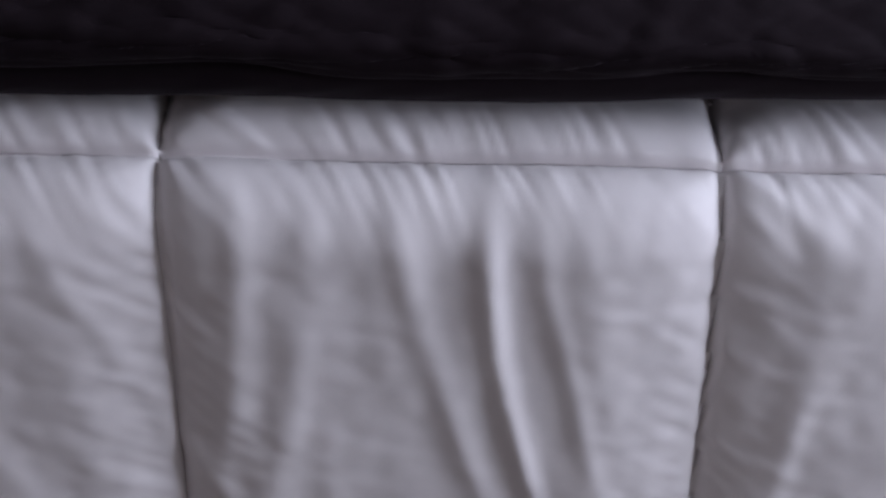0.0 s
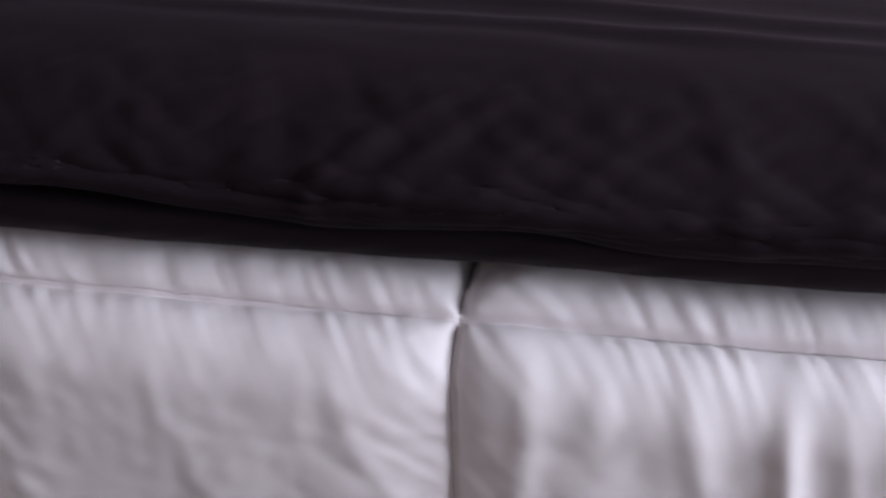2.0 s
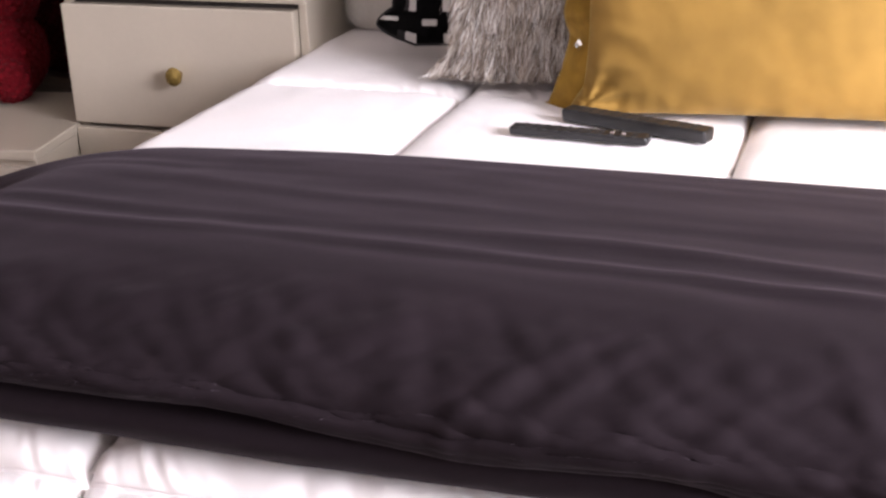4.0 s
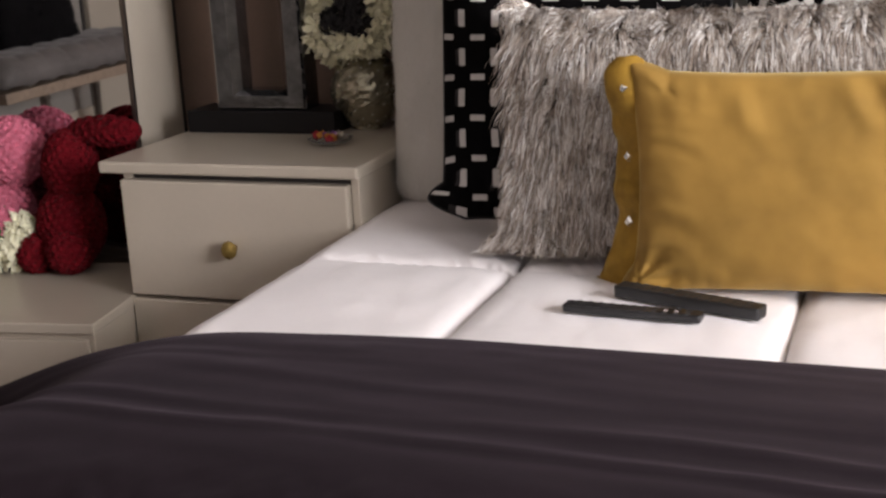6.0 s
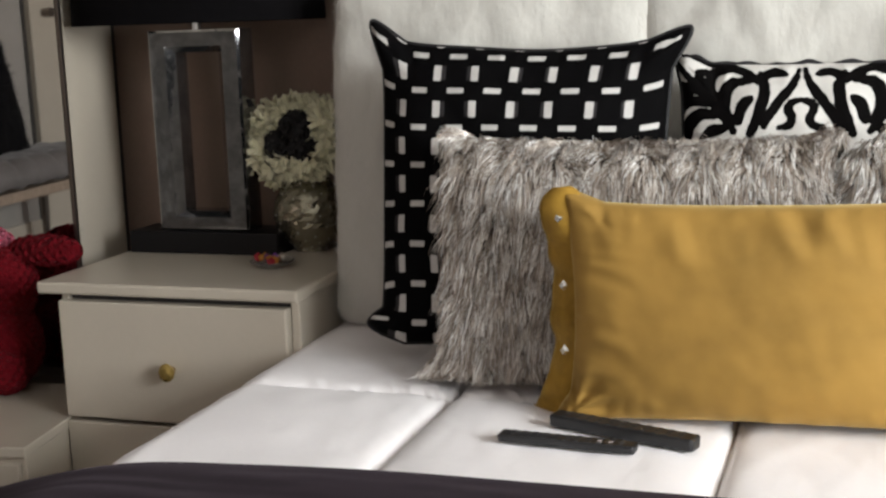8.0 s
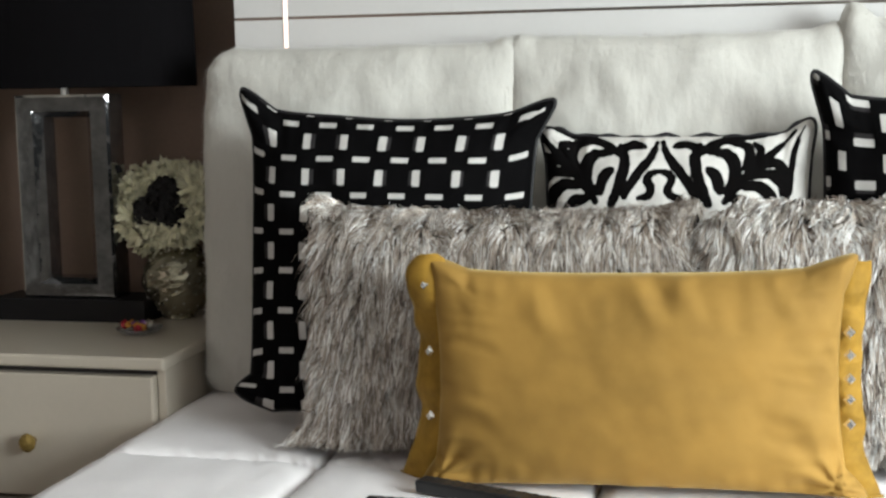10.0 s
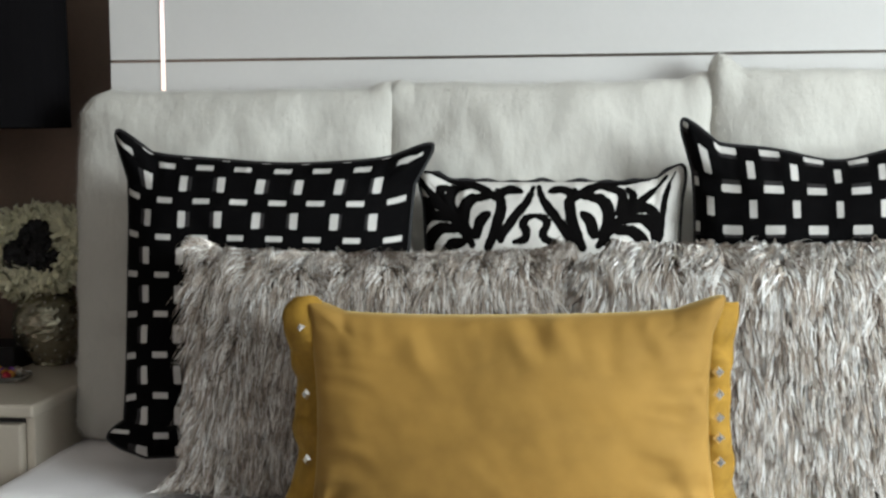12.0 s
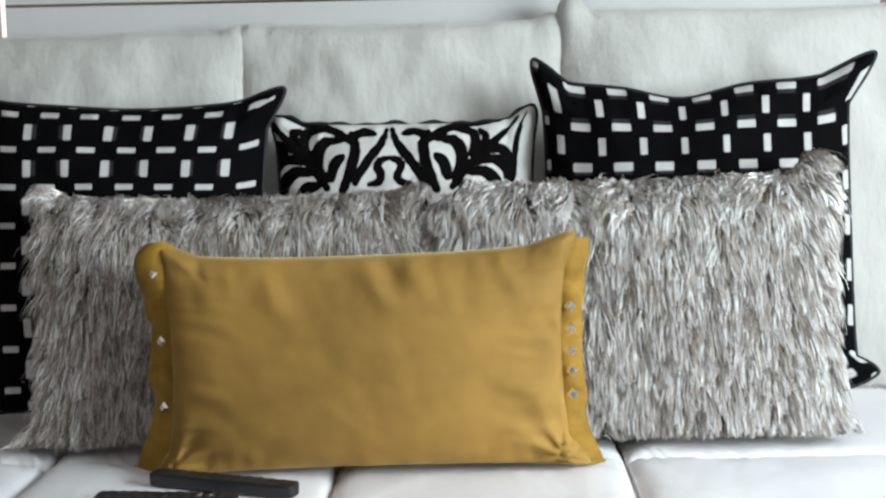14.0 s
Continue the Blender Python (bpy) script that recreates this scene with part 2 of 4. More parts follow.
kn = rod((ROOM_L + 0.036, -4.11, 1.36), (ROOM_L + 0.1, -4.11, 1.36), 0.024, 12, 0.03)
part("door_knob", kn, M_STEEL, door, "dark metal door knob")
structure("baseboard_west", ROOM_L, ROOM_L + 0.018, -3.93, -0.2, 0, 0.14, M_LACQ, "white painted baseboard", 0.003)
structure("baseboard_north", ROOM_R - 0.95, ROOM_R, 0.102, 0.12, 0, 0.12, M_LACQ, "white painted baseboard", 0.003)


# ---- bed ----
BED_Z = 0.612
bed = thing("bed", "white lacquered king bed with panelled headboard", "bed", (0, -1.1, 0))


def bedpart(name, x0, x1, y0, y1, z0, z1, material, label="", bevel=0.0):
    return part(name, block(x0, x1, y0 + 1.1, y1 + 1.1, z0, z1, bevel), material, bed, label)


HB_L, HB_R, STRIP, GROOVE = -1.006, 1.062, -0.878, 1.464
bedpart("headboard_back", HB_L, HB_R, -0.094, -0.01, 0, 1.78, M_HEAD, "white lacquered headboard core", 0.003)
for z0, z1 in ((0.2, GROOVE - 0.003), (GROOVE + 0.003, 1.78)):
    for x0, x1 in ((HB_L, STRIP - 0.006), (STRIP + 0.006, HB_R)):
        bedpart("headboard_panel", x0, x1, -0.108, -0.095, z0, z1, M_HEAD, bevel=0.0015)
bedpart("chrome_inlay", STRIP - 0.0055, STRIP + 0.0055, -0.1105, -0.0945, 0.2, 1.78, M_CHROME, "upright polished chrome inlay")
bedpart("groove_inlay", HB_L, STRIP - 0.006, -0.101, -0.0945, GROOVE - 0.0028, GROOVE + 0.0028, M_STEEL, "thin dark metal inlay")
bedpart("groove_inlay", STRIP + 0.006, HB_R, -0.101, -0.0945, GROOVE - 0.0028, GROOVE + 0.0028, M_STEEL, "thin dark metal inlay")
bedpart("mattress", -0.96, 0.96, -2.07, -0.12, 0.3, 0.565, M_COMF, "white mattress under the comforter", 0.05)
bedpart("side_rail", -0.98, -0.95, -2.06, -0.1, 0.08, 0.29, M_LACQ)
bedpart("side_rail", 0.95, 0.98, -2.06, -0.1, 0.08, 0.29, M_LACQ)
bedpart("foot_rail", -0.945, 0.945, -2.06, -2.03, 0.08, 0.29, M_LACQ)
for x in (-0.9, 0.86):
    for y in (-2.02, -0.2):
        bedpart("bed_leg", x, x + 0.05, y, y + 0.05, 0, 0.29, M_LACQ)


# ---- quilted comforter ----
def spread(y, r):
    return 1 - 0.105 * sstep(-1.3, -2.15, y) + 0.13 * max(0.0, r - 2.1)


def seam_x(k, f):
    return -0.083 + k * 0.512 * f - (0.022 if k < 0 else 0.0)


def comforter():
    verts = []
    # s runs across the bed, r from the headboard to the foot and down the drop
    s_vals = np.concatenate([np.linspace(-1.42, -0.75, 70), np.linspace(-0.746, 0.72, 360), np.linspace(0.73, 1.42, 60)])
    ns = len(s_vals)
    r_vals = np.concatenate([np.linspace(0.14, 0.7, 45), np.linspace(0.706, 0.8, 30), np.linspace(0.81, 2.0, 85), np.linspace(2.004, 2.07, 30), np.linspace(2.071, 2.118, 46), np.linspace(2.12, 2.14, 10), np.linspace(2.143, 2.62, 125)])
    R = 0.075
    for r in r_vals:
        flat = 2.055
        if r < flat:
            y, dz, ny, nzz = -r, 0.0, 0.0, 1.0
        elif r < flat + R * 1.57:
            a = (r - flat) / R
            y, dz, ny, nzz = -flat - R * math.sin(a), R * (1 - math.cos(a)), -math.sin(a), math.cos(a)
        else:
            d = r - flat - R * 1.57
            y, dz, ny, nzz = -flat - R - 0.05 * d, R + d, -1.0, 0.05
        for s in s_vals:
            e = 1.015
            q = abs(s)
            if q < e:
                x, dx, nx = s, 0.0, 0.0
            elif q < e + R * 1.4:
                a = (q - e) / R
                x, dx, nx = math.copysign(e + R * math.sin(a), s), R * (1 - math.cos(a)), math.copysign(math.sin(a), s)
            else:
                d = q - e - R * 1.4
                x, dx, nx = math.copysign(e + R * 0.99 + 0.12 * d, s), R * 0.83 + d, math.copysign(1, s)
            sf = spread(y, r)
            ks = (x + 0.083) / (0.512 * sf)
            kx = min((math.floor(ks), math.floor(ks) + 1), key=lambda k: abs(x - seam_x(k, sf)))
            sx = seam_x(kx, sf) if -2 < kx < 2 else 9
            # seams across the bed; one runs along the foot edge
            cross = (0.748, 1.26, 1.76, 2.094)
            dxs = abs(x - sx + 0.006 * nz(r * 3, kx * 7.1))
            drs = min(abs(r - c + 0.006 * nz(x * 3, c * 5)) for c in cross)
            low = sstep(2.09, 2.2, r)
            wx = 0.014 + 0.012 * low
            puff = 0.017 * (1 - math.exp(-dxs / wx)) * (1 - math.exp(-drs / 0.01)) + 0.009 * (1 - math.exp(-min(dxs, drs * 1.6) / 0.07)) - 0.006 * math.exp(-(drs / 0.003) ** 2) - 0.005 * math.exp(-(dxs / 0.005) ** 2)
            # gathers that run off the seams
            g = math.exp(-drs / (0.04 if 2.0 < r < 2.094 else 0.022)) * (0.0042 if r > 2.0 else 0.008) * nz(x * 84 - 60 * (r - 2.09) + 3 * nz(x * 9, r * 4), r * 9, 3.3) * (1 - math.exp(-drs / 0.003))
            g += math.exp(-dxs / 0.035) * 0.0034 * nz(x * 9, r * 60 - x * 45, 7.7)
            w = 0.0045 * nz(x * 4, r * 5, 1.1) + 0.0022 * nz(x * 15, r * 12, 2.0) + 0.0008 * nz(x * 45, r * 38, 6.0)
            if low > 0:
                u = r - 2.1
                # soft hanging folds that fan out from the hem seam
                fan = x + 0.22 * (x - 0.16) * u - 0.1 * u
                w += low * (0.0032 * nz(fan * 8.5, r * 2.2, 5.0) + sstep(2.1, 2.32, r) * 0.0024 * nz(fan * 21 + 3 * nz(r * 3, x * 2), r * 3.4, 8.0))
                # short cross wrinkles, strongest beside the seams
                w += 0.0014 * low * nz(x * 20 + r * 34, r * 44 - x * 26, 3.0) * (0.4 + 1.2 * math.exp(-dxs / 0.06))
                w += 0.0011 * math.exp(-u / 0.05) * sstep(2.096, 2.11, r) * nz(x * 46 - 20 * u, r * 4, 21)
                for x0, sl, bend, wd, amp in ((0.178, 0.05, 0.42, 0.013, 0.008), (0.1, 0.2, 0.25, 0.014, 0.0045), (0.215, 0.2, 0.2, 0.012, 0.004),
                                              (0.265, 0.03, 0.1, 0.03, 0.004), (-0.02, 0.02, -0.3, 0.015, 0.004), (0.04, -0.02, -0.25, 0.018, 0.0035),
                                              (-0.2, 0.35, 0.3, 0.014, 0.0022), (-0.36, 0.3, 0.3, 0.014, 0.0016), (0.5, -0.12, 0.0, 0.018, 0.002), (0.46, 0.03, 0.0, 0.016, 0.003)):
                    c = x0 + sl * u + bend * u * u
                    w += amp * sstep(2.1, 2.17, r) * (0.75 + 0.8 * nz(r * 7, x0 * 30)) * math.exp(-((x - c - 0.005 * nz(r * 9, x0 * 50)) / wd) ** 2)
            edge = 1 if dx < 0.03 else 0.6
            off = puff * edge + g + w
            z = BED_Z - 0.024 - dx - dz
            z = max(z, 0.06 + 0.01 * nz(x * 5, y * 5))
            verts.append((x + nx * off, y + ny * off, z + (nzz * (1 - abs(nx))) * off))
    f = grid_faces(ns, len(r_vals))
    f = [(a, d, c, b) for a, b, c, d in f]
    e = thing("comforter", "white box-quilted cotton comforter hanging over the bed foot", "comforter", (0, -1.1, 0))
    # every stitched box is a part, parted along the seam lines
    boxes = {}
    for a, b, c, d in f:
        j, i = divmod(a, ns)
        r, s = (r_vals[j] + r_vals[min(j + 1, len(r_vals) - 1)]) / 2, (s_vals[i] + s_vals[min(i + 1, ns - 1)]) / 2
        row = sum(r > c for c in (0.748, 1.26, 1.76, 2.094))
        vy = sum(verts[q][1] for q in (a, b, c, d)) / 4
        sf = spread(vy, r)
        col = sum(s > seam_x(k, sf) for k in (-1, 0, 1))
        boxes.setdefault((row, col), []).append((a, b, c, d))
    for (row, col), fs in sorted(boxes.items()):
        ids = sorted({q for t in fs for q in t})
        at = {q: k for k, q in enumerate(ids)}
        ob = raw("quilt_box" if row < 4 else "foot_panel", [(verts[q][0], verts[q][1] + 1.1, verts[q][2]) for q in ids],
                 [tuple(at[q] for q in t) for t in fs], M_COMF, e)
        m = ob.modifiers.new("thickness", "SOLIDIFY")
        m.thickness, m.offset = 0.012, -1
    return e


comforter()


# ---- charcoal duvet folded across the foot ----
def smooth_path(pts, n):
    """Points along a smooth curve through the given ones."""
    p = np.array(pts, dtype=float)
    ext = np.vstack([2 * p[0] - p[1], p, 2 * p[-1] - p[-2]])
    out = []
    for t in np.linspace(0, len(p) - 1 - 1e-6, n):
        i = int(t)
        u = t - i
        a, b, c, d = ext[i:i + 4]
        out.append(0.5 * (2 * b + (c - a) * u + (2 * a - 5 * b + 4 * c - d) * u * u + (3 * b - a - 3 * c + d) * u ** 3))
    return np.array(out)


def duvet():
    prof = smooth_path([(-1.40, 0.612), (-1.335, 0.615), (-1.312, 0.636), (-1.33, 0.662), (-1.42, 0.682), (-1.6, 0.708), (-1.78, 0.73),
                        (-1.92, 0.744), (-2.02, 0.742), (-2.078, 0.724), (-2.106, 0.706), (-2.112, 0.694), (-2.109, 0.684), (-2.095, 0.676), (-2.02, 0.672)], 170)
    under = smooth_path([(-1.9, 0.668), (-2.03, 0.69), (-2.085, 0.685), (-2.1, 0.675), (-2.095, 0.66), (-2.078, 0.646), (-2.052, 0.635), (-2.0, 0.626)], 60)
    side = smooth_path([(-1.40, -0.46), (-1.385, -0.3), (-1.31, -0.165), (-1.18, -0.085), (-1.05, -0.034), (-0.9, -0.004), (-0.7, 0.0)], 70)
    mid = [(x, 0.0) for x in np.linspace(-0.69, 0.69, 190)]
    cols = [tuple(c) for c in side] + mid + [(-x, z) for x, z in side[::-1]]
    nrm = np.gradient(prof, axis=0)
    verts = []
    for j, (y, z) in enumerate(prof):
        ty, tz = nrm[j] / np.linalg.norm(nrm[j])
        ny, nz_ = tz, -ty
        front = sstep(-1.93, -2.05, y) * sstep(0.672, 0.706, z)
        top = sstep(-1.34, -1.45, y) * (1 - front) * sstep(0.66, 0.68, z)
        r = j / 170
        for x, drop in cols:
            w = top * (0.003 * nz(x * 1.7 + 2, y * 9 + 0.8 * x, 1.0) + 0.0018 * nz(x * 5.1, y * 22 + 3 * x, 2.0) + 0.0012 * nz(x * 14, y * 14, 3))
            for y0, amp, x1 in ((-1.56, 0.002, -0.7), (-1.68, 0.002, 0.3), (-1.80, 0.005, 0.0), (-1.88, 0.0045, 0.5)):
                yy = y0 - 0.05 * x + 0.05 * nz(x * 1.6, y0 * 9) + 0.018 * nz(x * 5, y0 * 21)
                w += top * amp * math.exp(-((y - yy) / 0.014) ** 2) * (0.5 + nz(x * 1.4 + y0 * 20, 0.3))
            w += front * (0.005 * nz(x * 13 + r * 14, r * 12, 4.0) + 0.0032 * nz(x * 34 - r * 22, r * 16, 5.0) + 0.0022 * nz(x * 62 + r * 50, r * 34, 6.0))
            for x0, sl, amp in ((-0.18, 0.9, 0.011), (-0.12, 0.7, 0.005), (-0.05, 0.5, 0.004), (0.13, -0.3, 0.005), (-0.42, 0.5, 0.003), (0.3, 0.5, 0.005), (0.02, 0.8, 0.004), (0.38, -0.4, 0.004), (-0.34, -0.3, 0.003), (0.22, 0.2, 0.003)):
                w += 0.8 * front * amp * (0.4 + 1.2 * abs(nz(z * 30, x0 * 13))) * math.exp(-((x - x0 - sl * (y + 2.09) - 0.5 * sl * (z - 0.7) - 0.01 * nz(z * 40, x0 * 9)) / 0.011) ** 2)
            # the roll pinches in under a tuck beside the middle
            w -= 0.013 * front * math.exp(-((x + 0.33) / 0.12) ** 2 - ((z - 0.696) / 0.012) ** 2)
            # the lower edge waves a little
            low = sstep(-1.98, -2.08, y) * (1 - sstep(0.65, 0.72, z))
            lift = low * (0.012 * sstep(-0.2, -0.36, x) - 0.012 * math.exp(-((x + 0.14) / 0.07) ** 2) + 0.016 * nz(x * 4.2, 0.5, 9) + 0.008 * nz(x * 11, 1.5, 9))
            drop = -0.55 * (1 - math.exp(drop * (1 + 2.3 * sstep(-1.38, -1.75, y)) / 0.55))
            verts.append((x, y - 0.05 * sstep(0.45, 1.1, abs(x)) * sstep(-1.6, -1.35, y) + ny * w + 0.012 * nz(x * 1.7, 0, 12) * front, z + nz_ * w + drop + lift))
    e = thing("folded_duvet", "charcoal cotton duvet folded across the bed foot", "duvet", (0, -1.7, 0.62))
    top_ob = raw("upper_fold", [(x, y + 1.7, z - 0.62) for x, y, z in verts], grid_faces(len(cols), 170), M_DUVET, e)
    verts = []
    for j, (y, z) in enumerate(under):
        for x, drop in cols:
            w = 0.007 * nz(x * 5, j * 0.03, 14) + 0.002 * nz(x * 17 + j * 0.1, j * 0.06, 15)
            drop = -0.55 * (1 - math.exp(drop * 3.0 / 0.55))
            wave = -0.002 - 0.016 * sstep(0.35, -0.25, x) + 0.007 * nz(x * 2.6, 0.5, 9)
            verts.append((x * 0.995, y + w + 0.002 + 0.012 * nz(x * 1.7, 0, 12) + 1.7, z + drop + wave * sstep(-1.98, -2.06, y) - 0.62))
    low_ob = raw("under_fold", verts, grid_faces(len(cols), 60), M_DUVET, e, "shaded lower layer of the fold")
    for ob in (top_ob, low_ob):
        m = ob.modifiers.new("thickness", "SOLIDIFY")
        m.thickness, m.offset = 0.006, -1
    return e


duvet()


# ---- pillows ----
def pillow_surface(w, h, t, nu, nv, pinch, sag, lump, seed, power=0.42, ear=0.0, fold=0.0, rc=0.0, ears=None, flat=2, notch=None, taper=0.0):
    """Front and back of a stuffed pillow: x across, z up, y to the back. Returns the vertices, faces and (u, v) of each vertex."""
    us, vs = np.linspace(-1, 1, nu), np.linspace(-1, 1, nv)
    V, UV = [], []
    for sgn in (-1, 1):
        for v in vs:
            for u in us:
                u0, v0 = u, v
                if rc and abs(u) > 1 - rc and abs(v) > 1 - rc:
                    ca, cb = (abs(u) - 1 + rc) / rc, (abs(v) - 1 + rc) / rc
                    k = max(ca, cb) / math.hypot(ca, cb)
                    u, v = math.copysign(1 - rc + rc * ca * k, u), math.copysign(1 - rc + rc * cb * k, v)
                x = w / 2 * u * (1 - pinch * (1 - abs(v) ** max(2, flat - 2)))
                z = h / 2 * v * (1 - (pinch + (sag if v > 0 else 0)) * (1 - abs(u) ** flat))
                if notch and v > 0:
                    z -= notch[2] * v ** 4 * math.exp(-((u - notch[0]) / notch[1]) ** 2)
                x *= 1 - taper * (1 - v) / 2
                c = max(0.0, abs(u) - 0.8) / 0.2 * max(0.0, abs(v) - 0.8) / 0.2
                x += math.copysign(ear, u) * c
                z += math.copysign(ear, v) * c
                if ears:
                    ex, ez = ears[(1 if u > 0 else 0) + (2 if v > 0 else 0)]
                    q = max(0.0, abs(u0) - 0.8) / 0.2 * max(0.0, abs(v0) - 0.74) / 0.26
                    q = math.sin(q * math.pi / 2)
                    x, z = x + ex * q, z + ez * q
                u, v = u0, v0
                b = max(0.0, (1 - u * u) * (1 - v * v))
                th = t / 2 * b ** power
                if ears:
                    th += 0.018 * q * min(1.0, min(1 - abs(u0), 1 - abs(v0)) / 0.05)
                rim = math.exp(-b * 7)
                th += (1 if b > 0 else 0) * (lump * nz(u * 2.3 + seed, v * 2.3, sgn) + lump * 0.35 * nz(u * 6 + seed, v * 6, sgn)) * min(1, b * 4)
                # creases that run in from the rim
                if b > 0:
                    th += fold * rim * (nz(u * 13 + seed, v * 1.5 * abs(v), sgn) * (abs(v) > abs(u)) + nz(v * 11 + seed, u * 1.5, sgn) * (abs(u) >= abs(v))) * min(1, b * 12)
                V.append((x, sgn * th, z))
                UV.append((u, v))
    n = nu * nv
    f = grid_faces(nu, nv)
    F = list(f) + [(a + n, d + n, c + n, b + n) for a, b, c, d in f]
    return V, F, np.array(UV)


def weld(ob, d=0.0004):
    bm = bmesh.new()
    bm.from_mesh(ob.data)
    bmesh.ops.remove_doubles(bm, verts=[v for v in bm.verts], dist=d)
    bm.to_mesh(ob.data)
    bm.free()
    ob.data.shade_smooth()
    return ob


def cord(name, pts, r, material, parent, label=""):
    cu = bpy.data.curves.new(name, "CURVE")
    cu.dimensions, cu.bevel_depth, cu.bevel_resolution = "3D", r, 2
    sp = cu.splines.new("POLY")
    sp.points.add(len(pts) - 1)
    for p, q in zip(sp.points, pts):
        p.co = (*q, 1)
    sp.use_cyclic_u = True
    ob = new(name, cu)
    me = bpy.data.meshes.new_from_object(ob)
    bpy.data.objects.remove(ob)
    me.materials.clear()
    me.materials.append(material)
    ob = new(name, me)
    ob.parent = parent
    if label:
        tagged(ob, label)
    return ob


def rim(V, nu, nv):
    """The outline of the pillow's seam, once round."""
    idx = [i for i in range(nu)] + [j * nu + nu - 1 for j in range(1, nv)] + [(nv - 1) * nu + i for i in range(nu - 2, -1, -1)] + [j * nu for j in range(nv - 2, 0, -1)]
    return [V[i] for i in idx]


# three white faux-fur shams against the headboard
NAP = 26000


def sham(cx, w, h, seed, lean, y, label, rz=0.0, ry=0.0, ears=None):
    e = thing("pillow_sham", label, "pillow", (cx, y, BED_Z), "white shams against the headboard")
    V, F, _ = pillow_surface(w, h, 0.21, 90, 90, 0.012, 0.004, 0.016, seed, 0.3, 0.0, 0.004, 0.13, ears)
    V = [(x + 0.006 * nz(x * 9, z * 9, seed), yy + 0.0026 * nz(x * 12, z * 11, seed + 3) + 0.001 * nz(x * 40, z * 26, seed + 8), z + h / 2 + 0.006 * nz(x * 9, z * 9, seed + 5)) for x, yy, z in V]
    weld(raw("cover", V, F, M_PLUSH, e, "white faux-fur cover"))
    # short nap along the outline
    rng = np.random.default_rng(int(seed * 10))
    ver, fac = [], []
    src = np.array(V)
    edge = [k for k in range(90 * 90) if k // 90 > 85 or k % 90 < 3 or k % 90 > 86]
    for p in src[rng.choice(edge, 5200)]:
        d = Vector((0.35 * p[0] / w + rng.normal(0, 0.35), rng.normal(-0.2, 0.4), 0.8 * (p[2] / h - 0.5) + rng.normal(0, 0.3))) * rng.uniform(0.006, 0.012)
        s = Vector((rng.normal(), 0, rng.normal())).normalized() * 0.0006
        b = Vector(p) + Vector((rng.normal(0, 0.0025), 0.002, rng.normal(0, 0.002) - 0.003))
        i = len(ver)
        ver += [b - s, b + s, b + d]
        fac.append((i, i + 1, i + 2))
    for p in src[rng.integers(0, 90 * 90, NAP)]:
        b = Vector(p) + Vector((rng.normal(0, 0.004), 0.001, rng.normal(0, 0.004)))
        tw = nz(p[0] * 14 + seed, p[2] * 10)
        d = Vector((0.7 * tw + rng.normal(0, 0.3), -0.14, -0.8 + rng.normal(0, 0.25))) * rng.uniform(0.006, 0.012)
        q = Vector((rng.normal(0, 1), 0, rng.normal(0, 0.3))).normalized() * 0.0006
        i = len(ver)
        ver += [b - q, b + q, b + d]
        fac.append((i, i + 1, i + 2))
    tagged(raw("nap", ver, fac, M_PLUSH, e, "short white faux-fur nap"), kind="stuff")
    e.matrix_world = Matrix.Translation((cx, y, BED_Z - 0.005)) @ pose(0, 0, 0, lean, ry, rz)
    return e


sham(-0.672, 0.735, 0.795, 1.3, -5, -0.265, "white faux-fur square sham propped against the headboard", 0, 0, ((0, 0), (0, 0), (0.006, -0.02), (0.004, 0.018)))
sham(0.012, 0.712, 0.805, 4.1, -5, -0.262, "white faux-fur square sham between two others", 0, 0, ((0, 0), (0, 0), (-0.004, 0.006), (0.012, 0.02)))
sham(0.742, 0.80, 0.825, 7.7, -5, -0.275, "white faux-fur square sham with a puffed top corner", 0, 0, ((0, 0), (0, 0), (0.004, 0.045), (0.02, 0.01)))


# black pillows with white woven dashes
def dash_field(xs, zs, ox, oz, px, pz, turned):
    """0 on black, 0.62 on the grey shadow bars, 1 on the white dashes. The cloth lies upright or turned by a quarter."""
    x, z, p, q = (zs + oz, xs + ox, pz, px) if turned else (xs + ox, zs + oz, px, pz)
    i, j = x / p, z / q
    col = np.round(i)
    dx, dz = (i - col) * p, (j - np.floor(j) - 0.5) * q
    side = np.where(np.mod(col, 2) < 0.5, 1.0, -1.0)
    white = np.minimum(0.112 * p - np.abs(dx), 0.24 * q - np.abs(dz))
    grey = np.minimum(0.085 * p - np.abs(dx - side * 0.155 * p), 0.24 * q - np.abs(dz))
    fx, fz = (i - np.floor(i) - 0.5) * p, (j - np.round(j)) * q
    white = np.maximum(white, np.minimum(0.24 * p - np.abs(fx), 0.1 * q - np.abs(fz)))
    return np.maximum(0.625 * np.clip(0.5 + grey / 0.004, 0, 1), np.clip(0.5 + white / 0.003, 0, 1))


